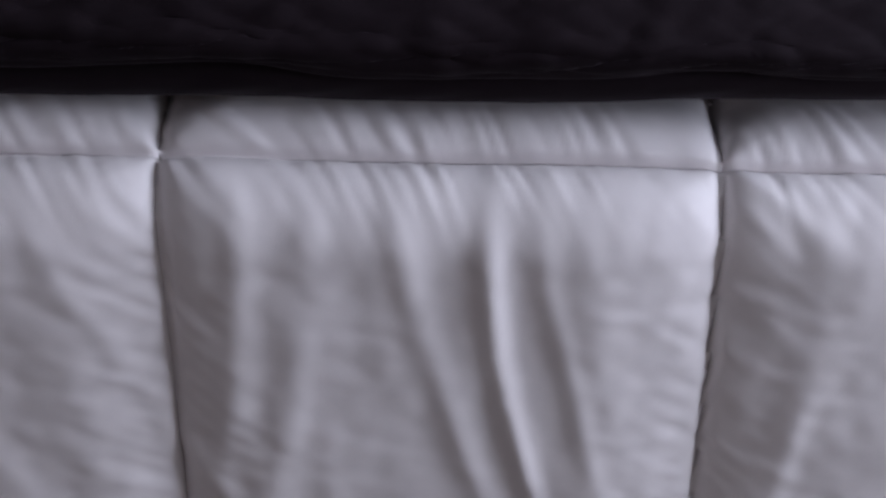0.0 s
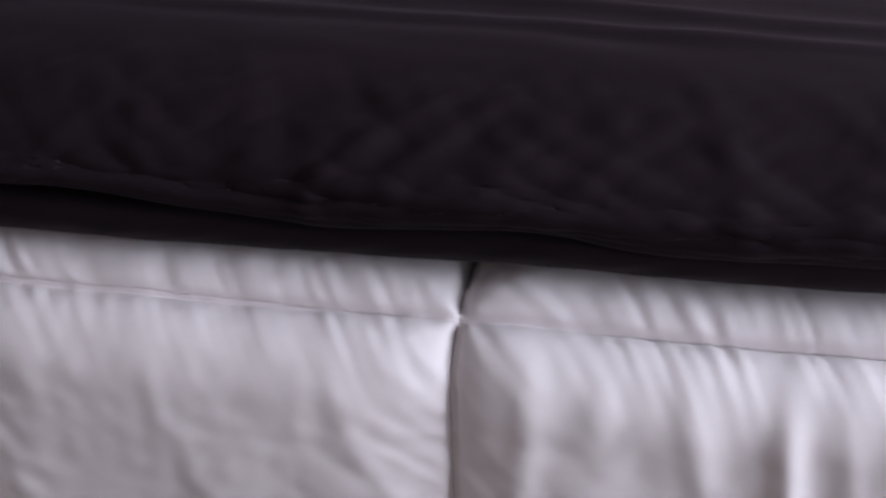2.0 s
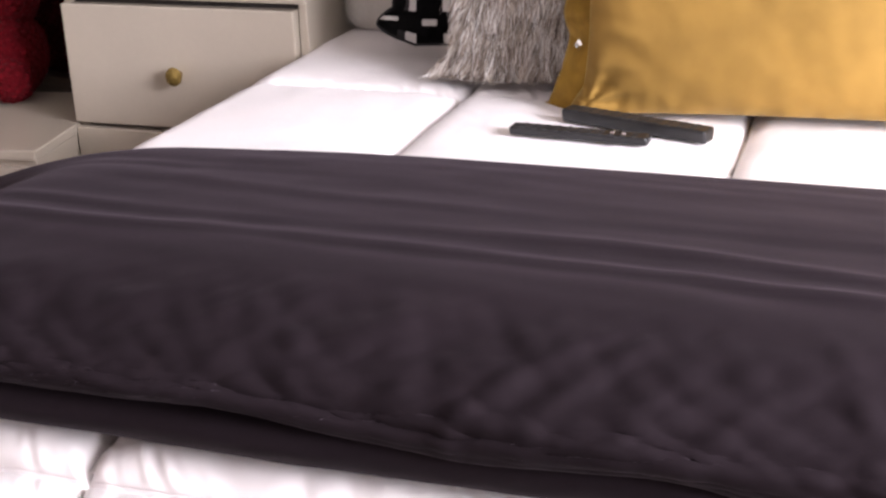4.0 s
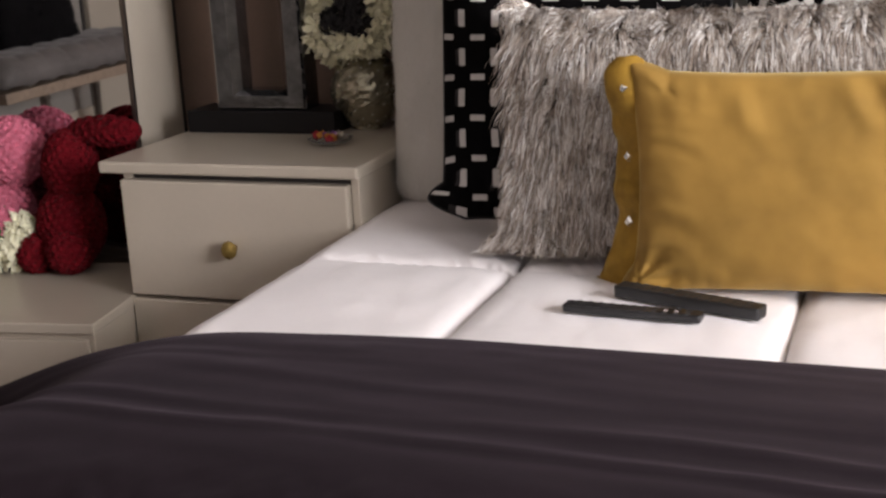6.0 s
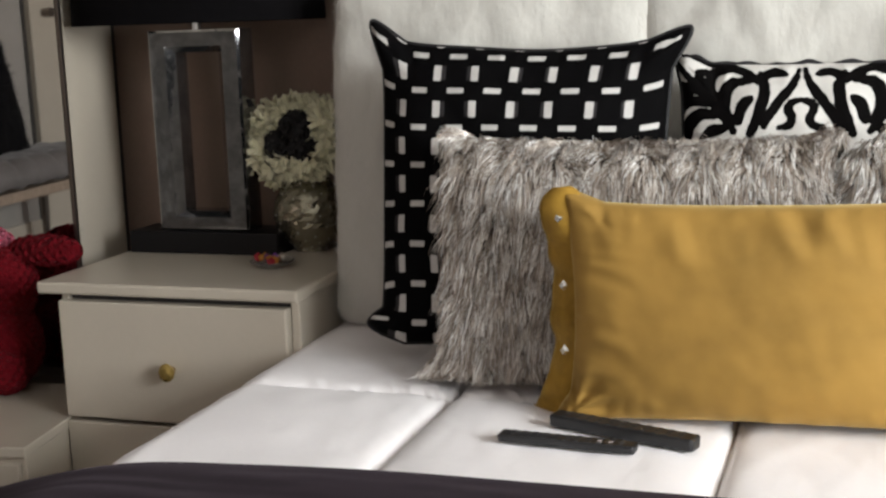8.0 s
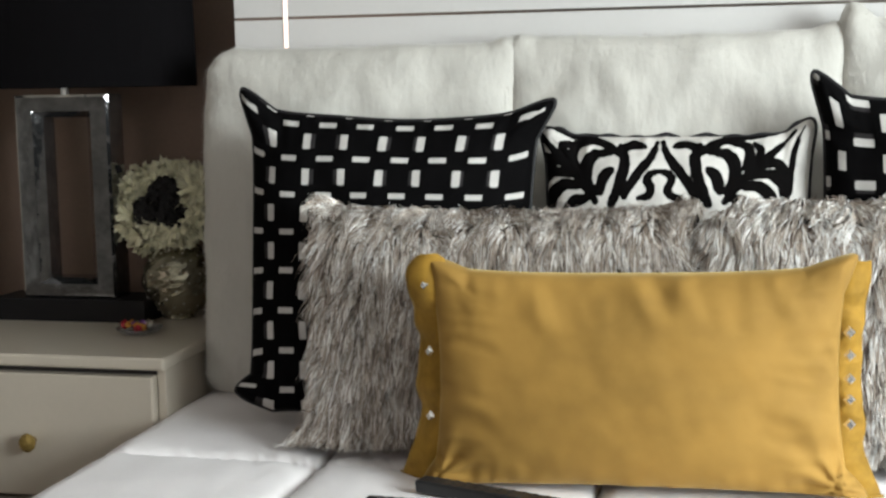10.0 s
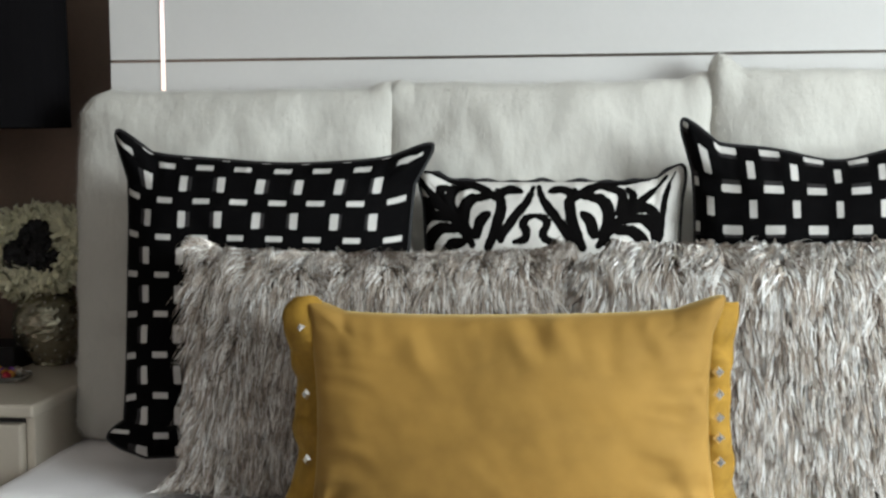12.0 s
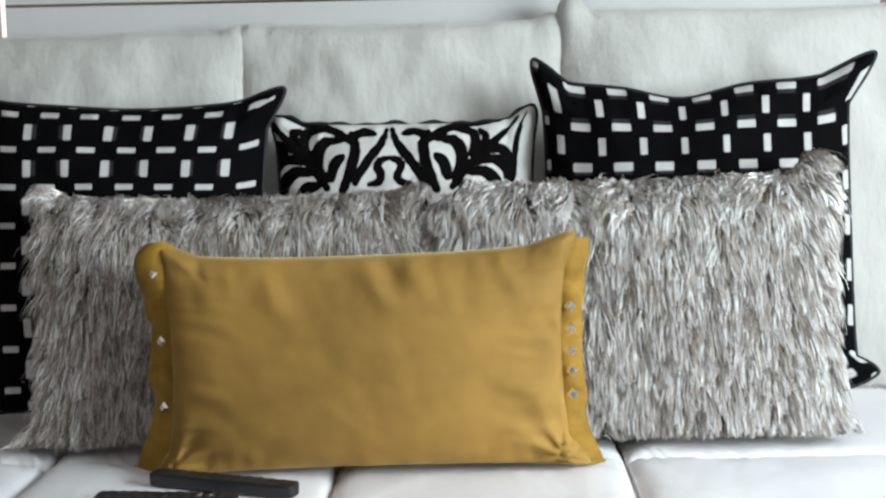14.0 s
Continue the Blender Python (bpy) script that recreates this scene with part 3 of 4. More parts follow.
def patterned_pillow(name, label, category, w, h, t, field, material, seed, m, group="", ear=0.02, pinch=0.09, sag=0.04, n=150, ears=None, flat=2, notch=None, taper=0.0, wave=0.0):
    e = thing(name, label, category, (0, 0, 0), group)
    V, F, UV = pillow_surface(w, h, t, n, n, pinch, sag, 0.012, seed, 0.5, ear, 0.014, 0.14, ears, flat, notch, taper)
    att = field(UV[:, 0] * w / 2, UV[:, 1] * h / 2)
    V = [(x, y, z + h / 2) for x, y, z in V]
    raw("cover", V, F, material, e, attr=att)
    cord("piping", [(x, y - 0.5 * wave * nz(x * 21, z * 21, 5), z + wave * nz(x * 26, z * 26, 4)) for x, y, z in rim(V, n, n)], 0.0042, M_PIPING, e, "black corded piping")
    e.matrix_world = m
    return e


for cx, w, sd, rz, ry, zz, off, notch, ears in (
        (-0.546, 0.625, 2.2, 2, 1.0, 0.016, (0.0063, 0.0335, 0.0822, 0.0848, False), (0.1, 0.5, 0.012), ((-0.034, 0.03), (0.02, 0), (-0.028, 0.036), (0.032, 0.016))),
        (0.602, 0.62, 5.9, -3, -0.6, 0.036, (0.0308, -0.052, 0.0824, 0.0885, True), (-0.08, 0.3, 0.03), ((-0.01, 0.02), (0.04, 0.035), (-0.02, 0.04), (0.055, 0.034)))):
    patterned_pillow("throw_pillow", "black velvet square throw pillow with white woven dashes", "throw pillow", w, 0.667, 0.2,
                     lambda xs, zs, o=off: dash_field(xs, zs, *o), M_DASH, sd,
                     Matrix.Translation((cx, -0.545, BED_Z + zz)) @ pose(0, 0, 0, -10, ry, rz), "black dashed pillows", 0.0, 0.06, 0.062,
                     ears=ears, flat=7, notch=notch, taper=0.075 if cx < 0 else 0.0)


# black and ivory scroll pillow
STROKES = (
    (0.0101, ((0.006, 0.003), (0.018, 0.038), (0.044, 0.073), (0.062, 0.100), (0.070, 0.121))),
    (0.0105, ((0.223, -0.012), (0.155, -0.008), (0.111, 0.006), (0.080, 0.027))),
    (0.0100, ((0.028, 0.013), (0.054, 0.008), (0.078, 0.022))),
    (0.0121, ((0.078, 0.011), (0.069, 0.040), (0.074, 0.075), (0.085, 0.108), (0.097, 0.137))),
    (0.0135, ((0.099, 0.026), (0.132, 0.031), (0.148, 0.059), (0.146, 0.092), (0.136, 0.112))),
    (0.0121, ((0.095, 0.062), (0.112, 0.079), (0.120, 0.110))),
    (0.0104, ((0.136, 0.005), (0.168, 0.013), (0.175, 0.040), (0.168, 0.060))),
    (0.0085, ((0.182, 0.008), (0.195, 0.024), (0.190, 0.051), (0.174, 0.075))),
    (0.0099, ((0.254, 0.000), (0.220, 0.030), (0.189, 0.059), (0.163, 0.086), (0.142, 0.113), (0.130, 0.132))),
    (0.0104, ((0.189, 0.059), (0.225, 0.053), (0.248, 0.076))),
    (0.0121, ((0.174, 0.079), (0.215, 0.075), (0.242, 0.097), (0.244, 0.119))),
    (0.0130, ((0.158, 0.100), (0.194, 0.100), (0.220, 0.124), (0.224, 0.152))),
    (0.0130, ((0.142, 0.124), (0.174, 0.135), (0.191, 0.157))),
    (0.0076, ((0.274, 0.000), (0.260, 0.032), (0.257, 0.075), (0.252, 0.124), (0.226, 0.156), (0.199, 0.168))),
    (0.0090, ((-0.001, 0.067), (0.018, 0.072), (0.025, 0.086), (0.016, 0.105), (0.023, 0.120), (0.041, 0.124))),
)


def scroll_field(xs, zs):
    """Mirrored scrolls: 0 on a black stroke, 1 on ivory."""
    x, d0 = np.abs(xs + 0.03), 0.288 - zs
    d = np.where(d0 < 0.17, d0, 0.17 - np.mod(d0 - 0.17, 0.17))
    # the drawn line wavers a little
    wob = np.array([0.0022 * nz(p * 60, q * 60, 2.5) for p, q in zip(xs, zs)])
    best = np.full(len(x), 1.0)
    for wd, line in STROKES:
        pts = smooth_path(line, 10)
        for n, ((ax, ay), (bx, by)) in enumerate(zip(pts, pts[1:])):
            ux, uy = bx - ax, by - ay
            q = np.clip(((x - ax) * ux + (d - ay) * uy) / (ux * ux + uy * uy + 1e-9), 0, 1)
            best = np.minimum(best, np.hypot(x - ax - q * ux, d - ay - q * uy) - wd * (1 - 0.5 * abs(n / 4.5 - 1) ** 3))
    return np.clip(0.5 + (best + wob) / 0.006, 0, 1)


patterned_pillow("scroll_pillow", "black and ivory scroll-patterned throw pillow", "throw pillow", 0.53, 0.60, 0.17, scroll_field, M_ZEBRA, 9.1,
                 Matrix.Translation((0.028, -0.47, BED_Z + 0.012)) @ pose(0, 0, 0, -8, 0, 0), "", 0.012, 0.05, 0.03, 190, ((0, 0), (0, 0), (-0.004, 0.006), (0.0, 0.016)), 5, wave=0.012)


# silver shag pillows
def shag_pillow(label, w, h, t, seed, m, ears, lock, bright, count=52000):
    e = thing("shag_pillow", label, "throw pillow", (0, 0, 0), "silver shag pillows")
    V, F, UV = pillow_surface(w, h, t, 60, 44, 0.03, 0.02, 0.016, seed, 0.4, 0.0, 0.012, 0.2, ears)
    V = [(x, y, z + h / 2) for x, y, z in V]
    weld(raw("cover", V, F, M_SHAGBASE, e, "taupe woven ground"))
    rng = np.random.default_rng(int(seed * 100))
    nu, nv = 60, 44
    P = np.array(V[:nu * nv]).reshape(nv, nu, 3)
    locks = 2400
    a = rng.uniform(0, nv - 1.001, count)
    b = rng.uniform(0, nu - 1.001, count)
    top = rng.random(count) < 0.14
    a[top] = nv - 1.001 - rng.random(top.sum()) * 2.0
    i, j = a.astype(int), b.astype(int)
    fa, fb = (a - i)[:, None], (b - j)[:, None]
    base = (P[i, j] * (1 - fa) + P[i + 1, j] * fa) * (1 - fb) + (P[i, j + 1] * (1 - fa) + P[i + 1, j + 1] * fa) * fb
    v = (a / (nv - 1))[:, None] * 2 - 1
    u = (b / (nu - 1))[:, None] * 2 - 1
    # strands gather in locks; each lock has its own lean and tone
    own = np.concatenate([np.argmin(((q[:, None, :] - base[None, :locks]) ** 2).sum(2), axis=1) for q in np.array_split(base, 40)])
    lean = np.array([[nz(p[0] * 22 + seed, p[2] * 18), nz(p[0] * 22, p[2] * 18, 4 + seed)] for p in base])[own] * 0.85
    d0 = np.hstack([np.where(v > 0.7, 0.8, 0.5) * lean[:, :1] + rng.normal(0, 0.16, (count, 1)) + 0.7 * u ** 5 + np.where(v > 0.72, 0.7 * np.tanh(3 * lean[:, 1:]), 0),
                    -0.55 - 0.3 * rng.random((count, 1)) + 0.3 * lean[:, 1:],
                    np.where(v > 0.84, 0.22, -0.5) + rng.normal(0, 0.2, (count, 1))])
    d0 /= np.linalg.norm(d0, axis=1)[:, None]
    pick = rng.random(count)
    W = np.where(pick < 0.25, rng.uniform(0.0017, 0.0032, count), np.where(pick < 0.55, rng.uniform(0.0009, 0.002, count), rng.uniform(0.0003, 0.0008, count)))[:, None]
    L = np.where(pick < 0.25, rng.uniform(0.016, 0.034, count) * lock, np.where(pick < 0.55, rng.uniform(0.025, 0.05, count) * lock, rng.uniform(0.03, 0.075, count)))[:, None]
    side = np.cross(d0, np.array([0, -1.0, 0.25]))
    side /= np.linalg.norm(side, axis=1)[:, None] + 1e-9
    seg = 5
    pts, cur, d = [], base.copy(), d0.copy()
    for k in range(seg):
        pts.append(cur.copy())
        cur = cur + d * L / (seg - 1)
        d = d + np.array([0, 0.08, -0.5]) + rng.normal(0, 0.17, (count, 3))
        d /= np.linalg.norm(d, axis=1)[:, None]
        cur[:, 2] = np.maximum(cur[:, 2], 0.004 + 0.01 * rng.random(count))
    L0 = L[own]
    for k in range(1, seg):
        pull = 0.62 * (k / (seg - 1)) ** 0.8
        pts[k] = pts[k] * (1 - pull) + (base + (pts[k][own] - base[own]) * np.minimum(1.3, L / L0) + 0.55 * (base[own] - base)) * pull
    tone = np.clip(0.32 * rng.random(count)[own] + 0.85 * rng.random(count) - 0.1 + bright, 0, 1)
    ver = np.zeros((count, seg, 2, 3))
    for k in range(seg):
        wk = W * (1.0 if k < seg - 2 else 0.75 if k < seg - 1 else 0.3)
        ver[:, k, 0], ver[:, k, 1] = pts[k] - side * wk, pts[k] + side * wk
    ver = ver.reshape(-1, 3)
    o = np.arange(count)[:, None] * seg * 2
    fac = np.concatenate([np.hstack([o + 2 * k, o + 2 * k + 1, o + 2 * k + 3, o + 2 * k + 2]) for k in range(seg - 1)])
    tagged(raw("shag_pile", ver.tolist(), fac.tolist(), M_SHAG, e, "silver and taupe ribbon shag", attr=np.repeat(tone, seg * 2)), kind="stuff")
    e.matrix_world = m
    return e


shag_pillow("silver ribbon-shag lumbar pillow, mottled taupe", 0.72, 0.47, 0.17, 3.3, Matrix.Translation((-0.29, -0.675, BED_Z)) @ pose(0, 0, 0, -9, 0, 3), ((-0.06, 0.0), (0, 0), (-0.01, 0.03), (0.035, 0.02)), 0.62, 0.03)
# the last value lightens the pile: stronger light on this pillow, put into colour
shag_pillow("silver ribbon-shag lumbar pillow, pile colour lightened for the light on it", 0.74, 0.485, 0.17, 6.4, Matrix.Translation((0.455, -0.672, BED_Z + 0.004)) @ pose(0, 0, 0, -9, -1.2, -4), ((0, 0), (0.04, 0.0), (0.0, -0.03), (-0.005, 0.045)), 1.35, 0.16)


# mustard velvet lumbar pillow with studded side flanges
def gold_pillow():
    e = thing("lumbar_pillow", "mustard velvet lumbar pillow with rhinestone-studded side flanges", "throw pillow")
    w, h = 0.70, 0.385
    V, F, UV = pillow_surface(w, h, 0.185, 150, 90, 0.05, 0.028, 0.0018, 2.9, 0.4, 0.0, 0.009, 0.05, ((-0.022, -0.004), (0.03, -0.002), (-0.006, 0.018), (0.016, 0.018)), 3)
    V2 = []
    for (x, y, z) in V:
        # soft creases off the right corners and the top edge
        c = 0.007 * math.exp(-((x - 0.30) / 0.06) ** 2 - ((z + 0.09) / 0.07) ** 2) * math.sin(70 * (z + 0.45 * x))
        c += 0.009 * math.exp(-((x - 0.05) / 0.05) ** 2 - ((z - 0.15) / 0.035) ** 2) * math.sin(75 * (x + 0.4 * z))
        # fine strain lines from the flange seams and the top edge
        c += 0.0016 * nz(x * 9 + 4 * z, z * 14 - 5 * x, 37)
        sd = min(1.0, max(0.0, (0.335 - abs(x)) / 0.12))
        c += 0.008 * (1 - sd) * sd * 4 * nz(z * 38 + 6 * x, x * 5, 31)
        tp = min(1.0, max(0.0, (0.17 - z) / 0.09))
        c += 0.0034 * (1 - tp) * tp * 4 * nz(x * 30 + 9 * z, z * 5, 33)
        # long soft wrinkles that fan from the right seam, and a puckered right lower corner
        fx, fz = x - 0.33, z + 0.02
        ang = math.atan2(fz, -fx + 0.02)
        c += 0.0042 * math.exp(-((math.hypot(fx, fz) - 0.07) / 0.06) ** 2) * nz(ang * 3.2, 2.0, 41)
        cx2, cz2 = x - 0.33, z + 0.17
        c += 0.006 * math.exp(-(math.hypot(cx2, cz2) / 0.1) ** 2) * math.sin(9 * math.atan2(cz2, -cx2) + 1.0)
        c += 0.006 * math.exp(-(math.hypot(x + 0.33, cz2) / 0.07) ** 2) * math.sin(9 * math.atan2(cz2, x + 0.33))
        c += 0.005 * nz(x * 4.5 + 2 * z, z * 6, 51) + 0.0022 * nz(x * 11 + 5 * z, z * 13, 52) + 0.001 * nz(x * 30 + 14 * z, z * 24, 53)
        V2.append((x, y + (c if y < 0 else 0), z + h / 2))
    weld(raw("cover", V2, F, M_VELVET, e, "mustard velvet cover"))
    for sgn in (-1, 1):
        nu, nv = 12, 90
        ver = []
        for j in range(nv):
            v = j / (nv - 1) * 2 - 1
            x0 = sgn * w / 2 * (1 - 0.042 * (1 - v * v))
            z0 = h / 2 * v + h / 2
            flare = (0.03 if sgn < 0 else 0.018) * abs(v) ** 5 if v < 0 else 0.0
            # the top corners fold forward into round lobes, the rest turns back
            lobe = sstep(0.4, 0.85, v) * (1.0 if sgn < 0 else 0.4)
            for i in range(nu):
                q = i / (nu - 1)
                wv = (0.017 if sgn < 0 else 0.011) * math.sin(v * 9.5 + 0.8 * sgn) + 0.004 * math.sin(v * 21 + 1.3) + 0.003 * nz(v * 16, sgn * 2)
                pl = 0.012 * nz(v * 6.5 + 3, sgn * 5) * (1 - lobe)
                rd = 1 - (0.35 if sgn < 0 else 0.05) * max(0.0, (v - 0.86) / 0.14) ** 2
                x = x0 + sgn * (-0.016 - (0.012 if sgn < 0 else 0.0) * lobe + q * ((0.062 if sgn < 0 else 0.052) + (0.006 if sgn < 0 else 0.004) * lobe + 0.006 * nz(v * 4, sgn * 3) + flare) * rd)
                y = ((0.05 if sgn < 0 else 0.016) * q + wv * q) * (1 - lobe) - (0.014 + 0.004 * lobe) * math.sin(q * 3.14) * (0.7 + 0.3 * nz(v * 6, 2)) + 0.012 * (1 - lobe) - 0.01 * lobe + pl * math.sin(q * 3.14)
                z = z0 + (0.006 * nz(v * 5, q * 2) + (0.014 * v ** 7 if v < 0 else 0)) * q + (0.02 if sgn < 0 else 0.008) * lobe * (1 - 0.5 * (2 * q - 1) ** 4) * sstep(0.6, 1.0, v)
                ver.append((x, y, max(0.004, z)))
        fl = raw("flange", ver, grid_faces(nu, nv), M_VELVET_SHADED, e, "pleated velvet side flange")
        so = fl.modifiers.new("thickness", "SOLIDIFY")
        so.thickness = 0.005
        for zz in ((0.352, 0.232, 0.118) if sgn < 0 else (0.272, 0.235, 0.196, 0.162, 0.122)):
            bm = bmesh.new()
            bmesh.ops.create_cone(bm, cap_ends=True, segments=4, radius1=0.0105, radius2=0.006, depth=0.005)
            bm.transform(Matrix.Translation((sgn * (w / 2 + (0.006 if sgn < 0 else -0.001)), (0.012 if sgn < 0 else -0.008) if zz < 0.33 else -0.024, zz)) @ pose(0, 0, 0, 90, 0, 30 * sgn if sgn < 0 else 10))
            part("stud", bm, M_CRYSTAL, e, "square rhinestone stud")
    e.matrix_world = Matrix.Translation((-0.018, -0.86, BED_Z + 0.004)) @ pose(0, 0, 0, -5, -1.0, 0.5)
    return e


gold_pillow()


# ---- remote controls ----
def remote(label, a, b, width, height, pale):
    a, b = Vector(a), Vector(b)
    d = b - a
    L = d.length
    e = thing("remote_control", label, "remote control")
    bm = block(-L / 2, L / 2, -width / 2, width / 2, 0, height, 0.004, 2)
    for v in bm.verts:
        k = 1 - 0.35 * max(0, (abs(v.co.x) - L * 0.42) / (L * 0.08))
        v.co.y *= k * (1 - 0.12 * (v.co.z < height * 0.5))
    part("body", bm, M_REMOTE, e, smooth=False)
    for i in range(11):
        for j in range(3):
            x, y = -L * 0.4 + L * 0.8 * i / 10, (j - 1) * width * 0.26
            part("button", block(x - 0.0035, x + 0.0035, y - 0.0028, y + 0.0028, height * 0.85, height + 0.0006, 0.0005, 1),
                 M_BUTTON_PALE if (pale and i in (8, 9) and j == 1) else M_BUTTON, e)
    e.matrix_world = Matrix.Translation((a + b) / 2) @ pose(0, 0, 0, 0, 0, math.degrees(math.atan2(d.y, d.x)))
    return e


remote("slim black remote control lying on the comforter", (-0.447, -1.012, BED_Z + 0.004), (-0.218, -1.03, BED_Z + 0.004), 0.044, 0.014, True)
remote("thick black remote control lying on the comforter", (-0.378, -0.915, BED_Z + 0.004), (-0.128, -1.0, BED_Z + 0.004), 0.05, 0.022, False)


# ---- nightstand ----
def nightstand():
    x0, x1, yf, yb = -1.645, -1.045, -0.475, 0.09
    e = thing("nightstand", "white lacquered two-drawer nightstand with amber crystal knobs", "nightstand", (-1.345, -0.25, 0))

    def p(name, a, b, c, d, z0, z1, material, label="", bevel=0.003):
        return part(name, block(a + 1.345, b + 1.345, c + 0.25, d + 0.25, z0, z1, bevel), material, e, label)
    p("side_panel", x0, x0 + 0.02, yf, yb, 0, 0.708, M_LACQ)
    p("side_panel", x1 - 0.02, x1, yf, yb, 0, 0.708, M_LACQ)
    p("back_panel", x0 + 0.021, x1 - 0.021, yb - 0.012, yb, 0.02, 0.7, M_LACQ)
    p("plinth", x0 + 0.021, x1 - 0.021, yf + 0.01, yb - 0.02, 0, 0.1, M_LACQ)
    # dark sheet behind the drawers gives the gaps their shade by colour
    p("rail", x0 + 0.021, x1 - 0.021, yf + 0.012, yf + 0.03, 0.1, 0.706, M_DARKFILL, "dark backing sheet, shade of the drawer gaps in its colour", 0)
    p("top", -1.693, -1.036, -0.502, 0.1, 0.709, 0.737, M_LACQ, "white lacquered top", 0.006)
    for z0, z1 in ((0.418, 0.694), (0.118, 0.408)):
        d = p("drawer_front", x0 + 0.004, x1 - 0.022, -0.498, yf + 0.01, z0, z1, M_LACQ, "white lacquered drawer front", 0.004)
        zc = (z0 + z1) / 2 - 0.011
        k = part("knob", rod((-1.354 + 1.345, -0.498 + 0.25, zc), (-1.354 + 1.345, -0.512 + 0.25, zc), 0.008), M_GOLDMETAL, d, "brass knob stem")
        bm = bmesh.new()
        bmesh.ops.create_icosphere(bm, subdivisions=2, radius=0.02)
        bm.transform(Matrix.Translation((-1.354 + 1.345, -0.525 + 0.25, zc)) @ Matrix.Diagonal((1, 0.7, 1.1, 1)))
        part("crystal", bm, M_AMBER, d, "faceted amber crystal knob")
    return e


nightstand()


# ---- table lamp ----
def table_lamp():
    cx, cy = -1.47, -0.07
    e = thing("table_lamp", "mirrored open-frame table lamp with a black drum shade", "lamp", (cx, cy, 0.737))
    part("base_plate", block(-0.205, 0.21, -0.05, 0.085, 0, 0.056, 0.003), M_BLACKLACQ, e, "black lacquered plinth")
    z0, z1, w, t = 0.057, 0.559, 0.126, 0.066

    def bar(pts, name):
        """One mitred mirrored bar of the frame, bevelled on its face."""
        bm = bmesh.new()
        ring = []
        for y, k in ((0.045, 0.0), (-0.024, 0.0), (-0.03, 0.1), (-0.03, 0.72), (-0.008, 1.0), (0.045, 1.0)):
            ring.append([bm.verts.new(((o[0] * (1 - k) + i[0] * k), y, (o[1] * (1 - k) + i[1] * k))) for o, i in pts])
        for a in range(len(ring)):
            b = (a + 1) % len(ring)
            bm.faces.new((ring[a][0], ring[a][1], ring[b][1], ring[b][0]))
        for s in (0, 1):
            bm.faces.new([r[s] for r in ring])
        bmesh.ops.recalc_face_normals(bm, faces=bm.faces[:])
        part(name, bm, M_BEVEL, e, "antiqued mirror-glass frame bar")
    o = [(-w, z0), (w, z0), (w, z1), (-w, z1)]
    i = [(-w + t, z0 + 0.048), (w - t, z0 + 0.048), (w - t, z1 - 0.055), (-w + t, z1 - 0.055)]
    for k in range(4):
        q = (k + 1) % 4
        bar([(o[k], i[k]), (o[q], i[q])], "frame_bar")
    part("neck", rod((0, 0, z1 - 0.002), (0, 0, z1 + 0.12), 0.012), M_CHROME, e, "chrome neck")
    # oval drum shade, open below and above, with a thickness
    n, bm = 64, bmesh.new()
    rows = []
    for r, z in ((1.0, 0.576), (0.985, 0.95), (0.975, 0.95), (0.99, 0.576)):
        rows.append([bm.verts.new((0.34 * r * math.cos(a * 2 * math.pi / n) + 0.0, 0.18 * r * math.sin(a * 2 * math.pi / n), z)) for a in range(n)])
    for a in range(4):
        for k in range(n):
            bm.faces.new((rows[a][k], rows[a][(k + 1) % n], rows[(a + 1) % 4][(k + 1) % n], rows[(a + 1) % 4][k]))
    bmesh.ops.recalc_face_normals(bm, faces=bm.faces[:])
    part("shade", bm, M_SHADE, e, "black linen drum shade", smooth=False)
    for a in (0, 1):
        part("shade_spoke", rod((-0.333 * (1 - a), -0.176 * a, 0.68), (0.333 * (1 - a), 0.176 * a, 0.68), 0.003, 6), M_CHROME, e)
    return e


table_lamp()


# ---- flowers, vase and trinkets ----
def petals(count, centre, radius, size, seed, squash=1.0, flatten=0.35):
    """Ruffled four-petal florets over a ball."""
    rng = np.random.default_rng(seed)
    ver, fac = [], []
    for k in range(count):
        zc = 1 - 2 * (k + 0.5) / count
        a = k * 2.39996
        rr = math.sqrt(1 - zc * zc)
        nrm = Vector((rr * math.cos(a), rr * math.sin(a), zc * squash)).normalized()
        c = Vector(centre) + Vector((nrm.x, nrm.y, nrm.z * squash)) * radius * (0.86 + 0.2 * rng.random())
        q = nrm.to_track_quat("Z", "Y")
        spin = rng.random() * 6.28
        for s in range(4):
            b = spin + s * 1.571
            e1 = q @ Vector((math.cos(b), math.sin(b), 0))
            e2 = q @ Vector((-math.sin(b), math.cos(b), 0))
            S = size * (0.8 + 0.4 * rng.random())
            i = len(ver)
            cup = flatten * S * (0.4 + rng.random())
            tip = cup * (0.5 + rng.random())
            ver += [c, c + e1 * S * 0.45 + e2 * S * 0.48 + nrm * cup * 0.45, c + e1 * S * 0.9 + e2 * S * 0.42 + nrm * (tip + cup * 0.2),
                    c + e1 * S * 1.08 + nrm * tip * 0.8, c + e1 * S * 0.9 - e2 * S * 0.42 + nrm * tip, c + e1 * S * 0.45 - e2 * S * 0.48 + nrm * cup * 0.45]
            fac += [(i, i + 1, i + 2, i + 3), (i, i + 3, i + 4, i + 5)]
    return ver, fac


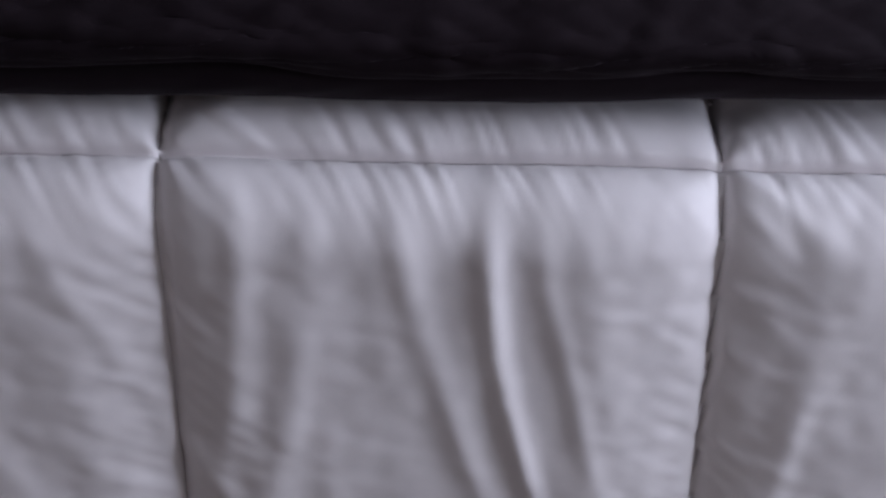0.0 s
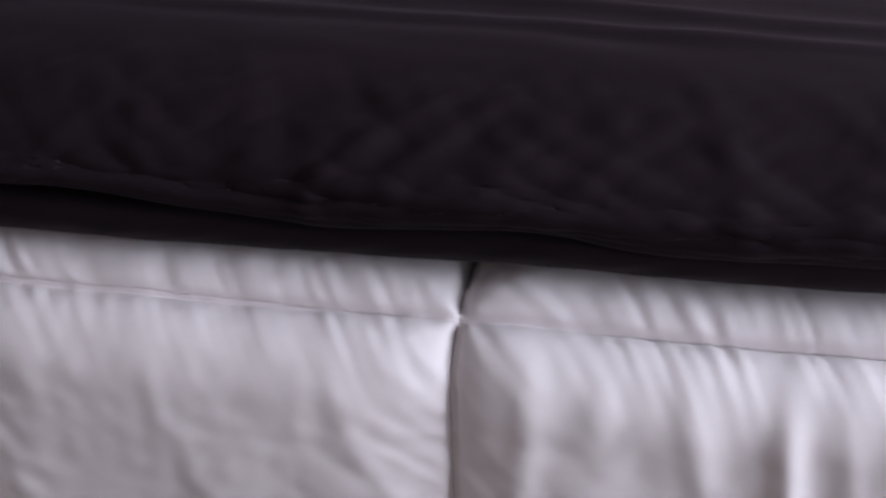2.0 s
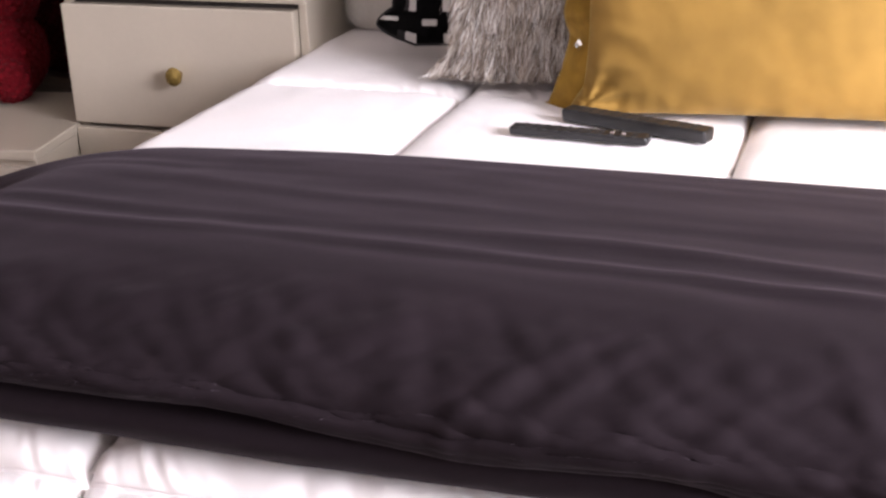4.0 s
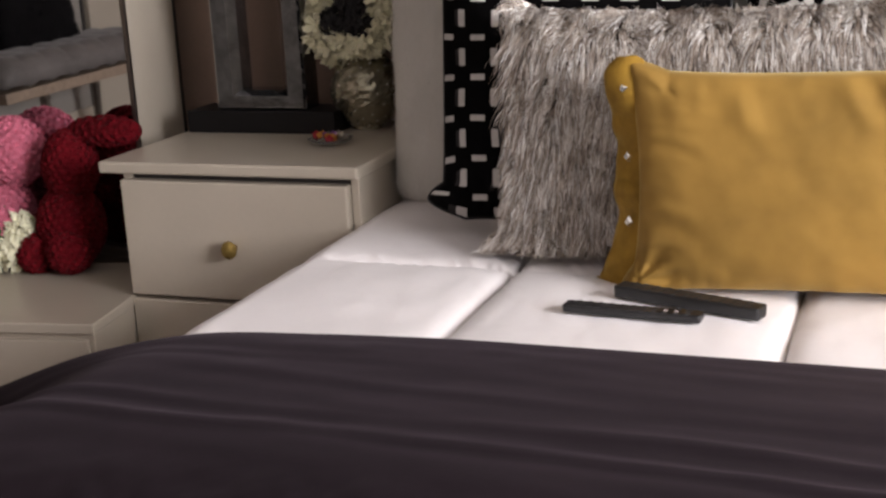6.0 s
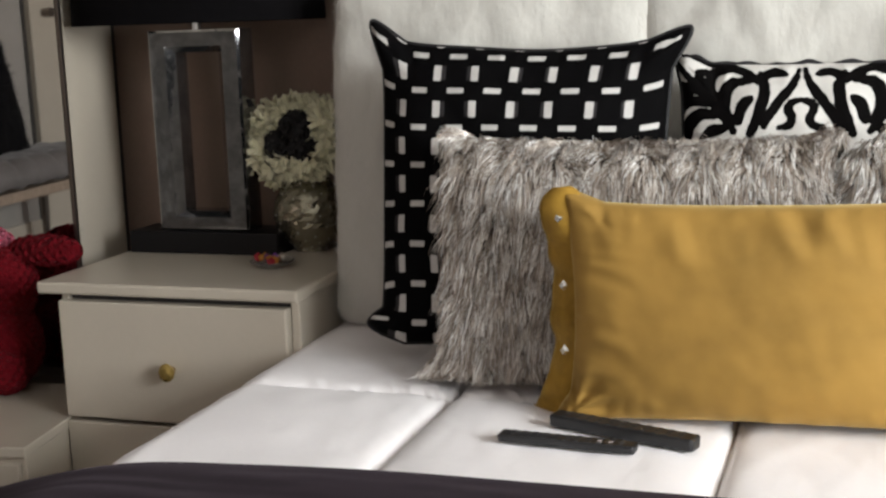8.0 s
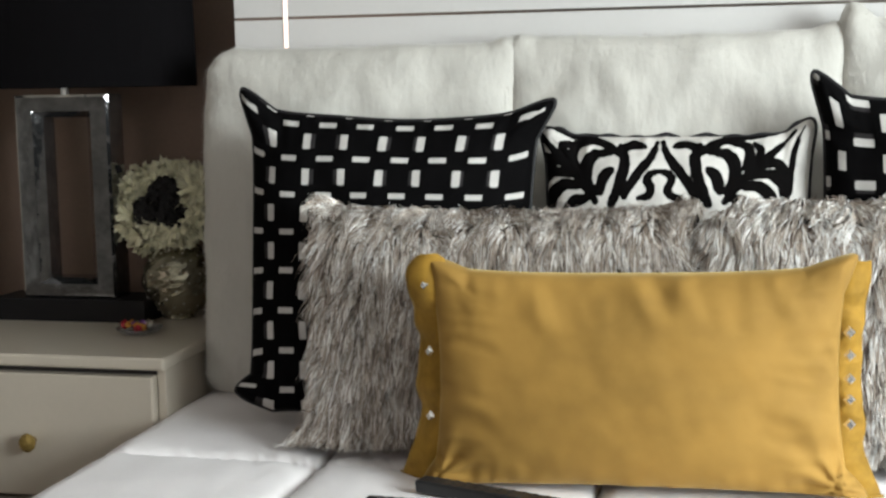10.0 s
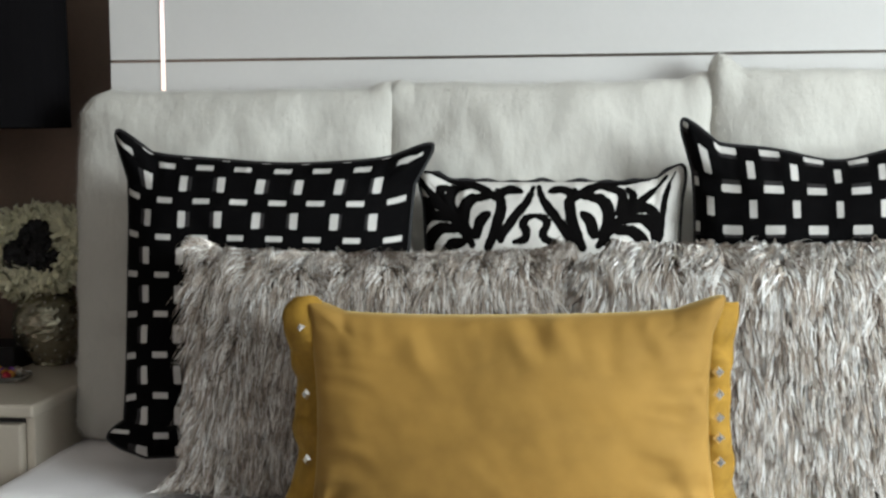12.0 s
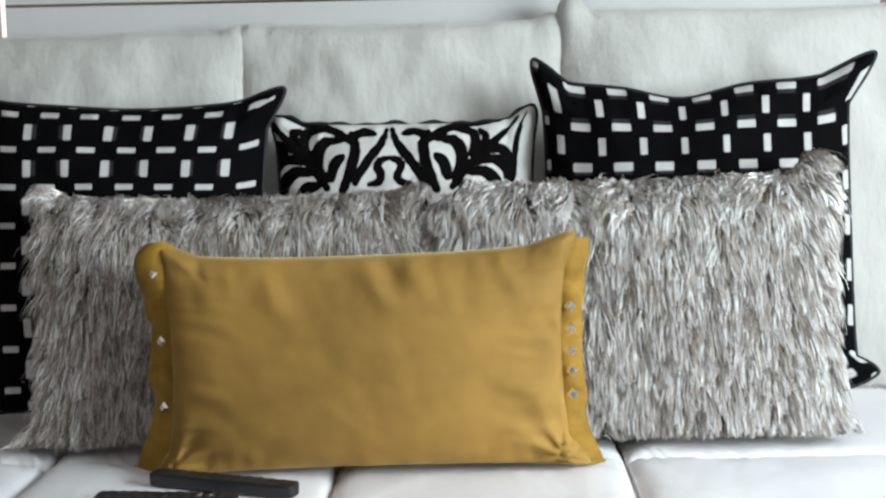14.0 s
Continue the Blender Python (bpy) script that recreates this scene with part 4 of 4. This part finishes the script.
def bouquet():
    cx, cy, z0 = -1.225, -0.02, 0.737
    vase = thing("vase", "crackled mercury-glass ball vase on the nightstand", "vase", (cx + 0.012, cy, z0))
    bm = bmesh.new()
    prof = [(0.0, 0.004), (0.036, 0.0), (0.04, 0.01), (0.066, 0.035), (0.086, 0.075), (0.089, 0.11), (0.076, 0.15), (0.052, 0.18), (0.048, 0.19), (0.042, 0.185)]
    n = 40
    rows = []
    rng = np.random.default_rng(5)
    pr = smooth_path(prof, 34)
    for j, (r, z) in enumerate(pr):
        rows.append([bm.verts.new(((r + 0.0016 * rng.normal() * (j > 3)) * math.cos((a + 0.5 * (j % 2)) * 2 * math.pi / n),
                                   (r + 0.0016 * rng.normal() * (j > 3)) * math.sin((a + 0.5 * (j % 2)) * 2 * math.pi / n), z)) for a in range(n)])
    for j in range(len(rows) - 1):
        for k in range(n):
            bm.faces.new((rows[j][k], rows[j][(k + 1) % n], rows[j + 1][(k + 1) % n], rows[j + 1][k]))
    part("vase_body", bm, M_VASE, vase, "crackled mirrored glass", smooth=False)
    bm = bmesh.new()
    for k in range(110):
        q = (k + 0.5) / 110
        r, z = pr[min(33, int(6 + q * 24))]
        a = k * 2.39996
        t = bmesh.ops.create_icosphere(bm, subdivisions=1, radius=0.0034)
        bmesh.ops.translate(bm, verts=t["verts"], vec=((r - 0.001) * math.cos(a), (r - 0.001) * math.sin(a), z))
    tagged(part("beads", bm, M_CRYSTAL, vase, "tiny crystal beads"), kind="stuff")
    fl = thing("flower_bouquet", "ivory silk hydrangeas with black blossoms in the middle", "flowers", (cx, cy, z0 + 0.166))
    heads = ((-0.08, -0.02, 0.085, 0.058), (-0.085, 0.0, 0.15, 0.045), (-0.035, -0.03, 0.062, 0.055), (0.04, -0.035, 0.07, 0.052), (0.085, -0.01, 0.1, 0.055),
             (0.08, 0.0, 0.15, 0.055), (0.015, 0.02, 0.17, 0.05), (-0.04, 0.02, 0.165, 0.05), (0.02, 0.05, 0.1, 0.065))
    for k, (x, y, z, r) in enumerate(heads):
        ver, fac = petals(44, (x, y, z), r * (0.78 + 0.1 * (k % 3)), 0.023, 20 + k, 1.0, 0.75)
        raw("hydrangea_head", ver, fac, M_PETAL, fl, smooth=False)
    for k, (x, z) in enumerate(((-0.03, 0.105), (0.03, 0.1), (0.012, 0.15))):
        ver, fac = petals(60, (x, -0.06, z), 0.034, 0.016, 50 + k)
        raw("black_blossom", ver, fac, M_BLACKPETAL, fl, "black silk blossom", smooth=False)
    for k, (x, z) in enumerate(((-0.13, 0.13), (-0.11, 0.2), (0.05, 0.0), (0.13, 0.03), (-0.05, 0.02))):
        bm = bmesh.new()
        vs = [bm.verts.new(q) for q in ((0, 0, 0), (0.012, -0.004, 0.018), (0, 0.002, 0.045), (-0.012, -0.004, 0.018))]
        bm.faces.new(vs)
        bm.transform(Matrix.Translation((x, -0.03, z)) @ pose(0, 0, 0, 20, 60 * (k - 2), 30 * k))
        part("leaf", bm, M_BLACKPETAL if k < 3 else M_LEAF, fl)
    part("stem_bundle", rod((0.01, 0, -0.12), (0.0, 0, 0.12), 0.02, 8), M_LEAF, fl, "bound green stems")
    tr = thing("trinket_dish", "small jewelled trinket dish with coloured glass stones", "trinket dish", (-1.215, -0.245, z0))
    n, bm = 24, bmesh.new()
    rows = [[bm.verts.new((r * math.cos(a * 2 * math.pi / n), r * math.sin(a * 2 * math.pi / n), z)) for a in range(n)]
            for r, z in ((0.03, 0.0), (0.05, 0.01), (0.054, 0.016), (0.048, 0.012), (0.028, 0.004))]
    for a in range(4):
        for k in range(n):
            bm.faces.new((rows[a][k], rows[a][(k + 1) % n], rows[a + 1][(k + 1) % n], rows[a + 1][k]))
    bm.faces.new(rows[-1])
    bm.faces.new(rows[0][::-1])
    part("dish", bm, M_CUTGLASS, tr, "clear cut-glass dish")
    rng = random.Random(4)
    for k in range(16):
        bm = bmesh.new()
        bmesh.ops.create_icosphere(bm, subdivisions=1, radius=rng.uniform(0.007, 0.013))
        a, r = rng.random() * 6.28, rng.uniform(0, 0.036)
        bm.transform(Matrix.Translation((r * math.cos(a), r * math.sin(a), 0.014 + 0.012 * rng.random())))
        part("glass_stone", bm, GEMS[(0, 2, 0, 1, 0, 2, 3)[k % 7]], tr)


bouquet()


# ---- low chest with plush toys ----
chest = thing("low_chest", "low white lacquered chest with a bar pull", "chest")
part("carcass", block(-0.72, 0.0, 0.012, 0.5, 0, 0.388, 0.003), M_LACQ, chest)
part("top", block(-0.73, 0.005, 0.0, 0.502, 0.389, 0.414, 0.004), M_LACQ, chest, "white lacquered top")
for z0, z1 in ((0.2, 0.376), (0.03, 0.19)):
    dr = part("drawer_front", block(-0.71, -0.012, -0.004, 0.011, z0, z1, 0.003), M_LACQ, chest)
    part("bar_pull", block(-0.42, -0.21, -0.026, -0.018, (z0 + z1) / 2 - 0.03, (z0 + z1) / 2 - 0.018, 0.003), M_STEEL, dr, "dark metal bar pull")
    for x in (-0.4, -0.23):
        part("pull_post", rod((x, -0.004, (z0 + z1) / 2 - 0.024), (x, -0.02, (z0 + z1) / 2 - 0.024), 0.004), M_STEEL, dr)
chest.matrix_world = Matrix.Translation((-1.61, -0.712, 0)) @ pose(0, 0, 0, 0, 0, 9)


def rose_plush(name, label, balls, size, material, seed):
    """A toy covered with foam roses, as one mesh."""
    rng = random.Random(seed)
    bm = bmesh.new()
    for cx, cy, cz, rx, ry, rz in balls:
        r = bmesh.ops.create_icosphere(bm, subdivisions=3, radius=1.0)
        for v in r["verts"]:
            v.co = (cx + v.co.x * rx * 0.95, cy + v.co.y * ry * 0.95, cz + v.co.z * rz * 0.95)
        n = max(10, int(12.5 * (rx * ry + ry * rz + rx * rz) / 3 / (size * size * 0.9)))
        for k in range(n):
            z = 1 - 2 * (k + 0.5) / n
            a = k * 2.39996
            q = math.sqrt(1 - z * z)
            d = Vector((q * math.cos(a), q * math.sin(a), z))
            c = Vector((cx + d.x * rx, cy + d.y * ry, cz + d.z * rz))
            # each rose: three nested cupped rings of petals
            quat = Vector((d.x / rx, d.y / ry, d.z / rz)).to_track_quat("Z", "Y")
            for ring, (rad, up) in enumerate(((1.0, 0.25), (0.66, 0.5), (0.32, 0.62))):
                m = 5
                vs = []
                for p in range(m * 2):
                    b = p * math.pi / m + ring + rng.random() * 0.3
                    w = size * rad * (1.0 if p % 2 else 0.8)
                    vs.append(bm.verts.new(c + quat @ Vector((w * math.cos(b), w * math.sin(b), size * up * (0.8 + 0.4 * rng.random())))))
                mid = bm.verts.new(c + quat @ Vector((0, 0, size * (up - 0.3))))
                for p in range(m * 2):
                    bm.faces.new((vs[p], vs[(p + 1) % (m * 2)], mid))
    ob = link(name, bm, material)
    return tagged(ob, label, "soft toy")


rose_plush("rose_toy", "dark red foam-rose soft toy sitting on the low chest",
           ((-1.937, -0.30, 0.525, 0.078, 0.078, 0.098), (-1.925, -0.29, 0.68, 0.058, 0.067, 0.085), (-2.005, -0.35, 0.463, 0.044, 0.06, 0.044),
            (-1.905, -0.36, 0.475, 0.05, 0.055, 0.05), (-1.83, -0.265, 0.765, 0.095, 0.036, 0.03)), 0.018, M_RED, 3)
rose_plush("pink_rose_toy", "pink foam-rose soft toy behind silk flowers",
           ((-2.13, -0.258, 0.705, 0.084, 0.078, 0.083), (-2.18, -0.27, 0.53, 0.093, 0.072, 0.115)), 0.02, M_PINK, 8)
sf = thing("silk_posy", "white silk roses with green leaves and one pink bloom", "flowers", (-2.105, -0.38, 0.425))
for k, (x, y, z, r, mm) in enumerate(((-0.02, 0.0, 0.05, 0.045, M_PETAL), (0.04, 0.01, 0.045, 0.04, M_PETAL), (-0.08, 0.0, 0.05, 0.045, M_PETAL),
                                      (0.01, 0.02, 0.11, 0.035, M_PINK), (0.05, 0.02, 0.1, 0.03, M_PETAL))):
    ver, fac = petals(40, (x, y, z), r, 0.024, 70 + k)
    raw("silk_rose", ver, fac, mm, sf, smooth=False)
ver, fac = petals(30, (-0.02, 0.02, 0.09), 0.06, 0.024, 90)
raw("leaves", ver, fac, M_LEAF, sf, "green silk leaves", smooth=False)


# ---- bench by the far wall, seen in the mirror ----
bench = thing("bench", "grey tufted velvet bench with a limed-oak frame", "bench", (-4.25, -3.16, 0))
nu, nv = 60, 24
ver = []
for j in range(nv):
    for i in range(nu):
        x, y = -0.22 + 0.44 * j / (nv - 1), -0.68 + 1.36 * i / (nu - 1)
        ex = min(1, (0.22 - abs(x)) / 0.05) * min(1, (0.68 - abs(y)) / 0.05)
        tuft = 0.018 * abs(math.sin(y * 18)) ** 0.5 * abs(math.sin((x + 0.11) * 14)) ** 0.5
        ver.append((x, y, 0.46 + 0.10 * max(0, ex) ** 0.5 + tuft))
cu = raw("seat_cushion", ver, grid_faces(nu, nv), M_GREYVELVET, bench, "button-tufted grey velvet seat")
so = cu.modifiers.new("thickness", "SOLIDIFY")
so.thickness, so.offset = 0.05, -1
part("seat_frame", block(-0.22, 0.22, -0.69, 0.69, 0.40, 0.455, 0.006), M_WOOD, bench, "limed-oak seat rail")
for x in (-0.18, 0.18):
    for y in (-0.6, 0.35):
        part("leg", rod((x, y, 0.40), (x * 1.1, y * 1.03, 0), 0.028, 10, 0.018), M_STEEL, bench, "dark metal leg")


def fur_cushion():
    e = thing("shaggy_cushion", "black shaggy cushion leaning on the bench", "cushion", (-4.30, -3.16, 0.565))
    V, F, _ = pillow_surface(0.5, 0.5, 0.2, 30, 30, 0.05, 0.0, 0.01, 3.0, 0.4)
    V = [(y + 0.012 * nz(x * 20, z * 20), x * 1.34, (z + 0.25) * 1.34) for x, y, z in V]
    weld(raw("cover", V, F, M_BLACKFUR, e))
    rng = np.random.default_rng(2)
    ver, fac = [], []
    for p in np.array(V)[rng.integers(0, len(V), 2500)]:
        b = Vector(p)
        d = (b - Vector((0, 0, 0.25))).normalized() * 0.03 + Vector(rng.normal(0, 0.012, 3)) + Vector((0, 0, -0.012))
        s = Vector((0, 0.003, 0.001))
        i = len(ver)
        ver += [b - s, b + s, b + d]
        fac.append((i, i + 1, i + 2))
    tagged(raw("shag", ver, fac, M_BLACKFUR, e, "black shag pile"), kind="stuff")
    e.matrix_world = Matrix.Translation((-4.30, -3.16, 0.565)) @ pose(0, 0, 0, 0, -12, 0)


fur_cushion()
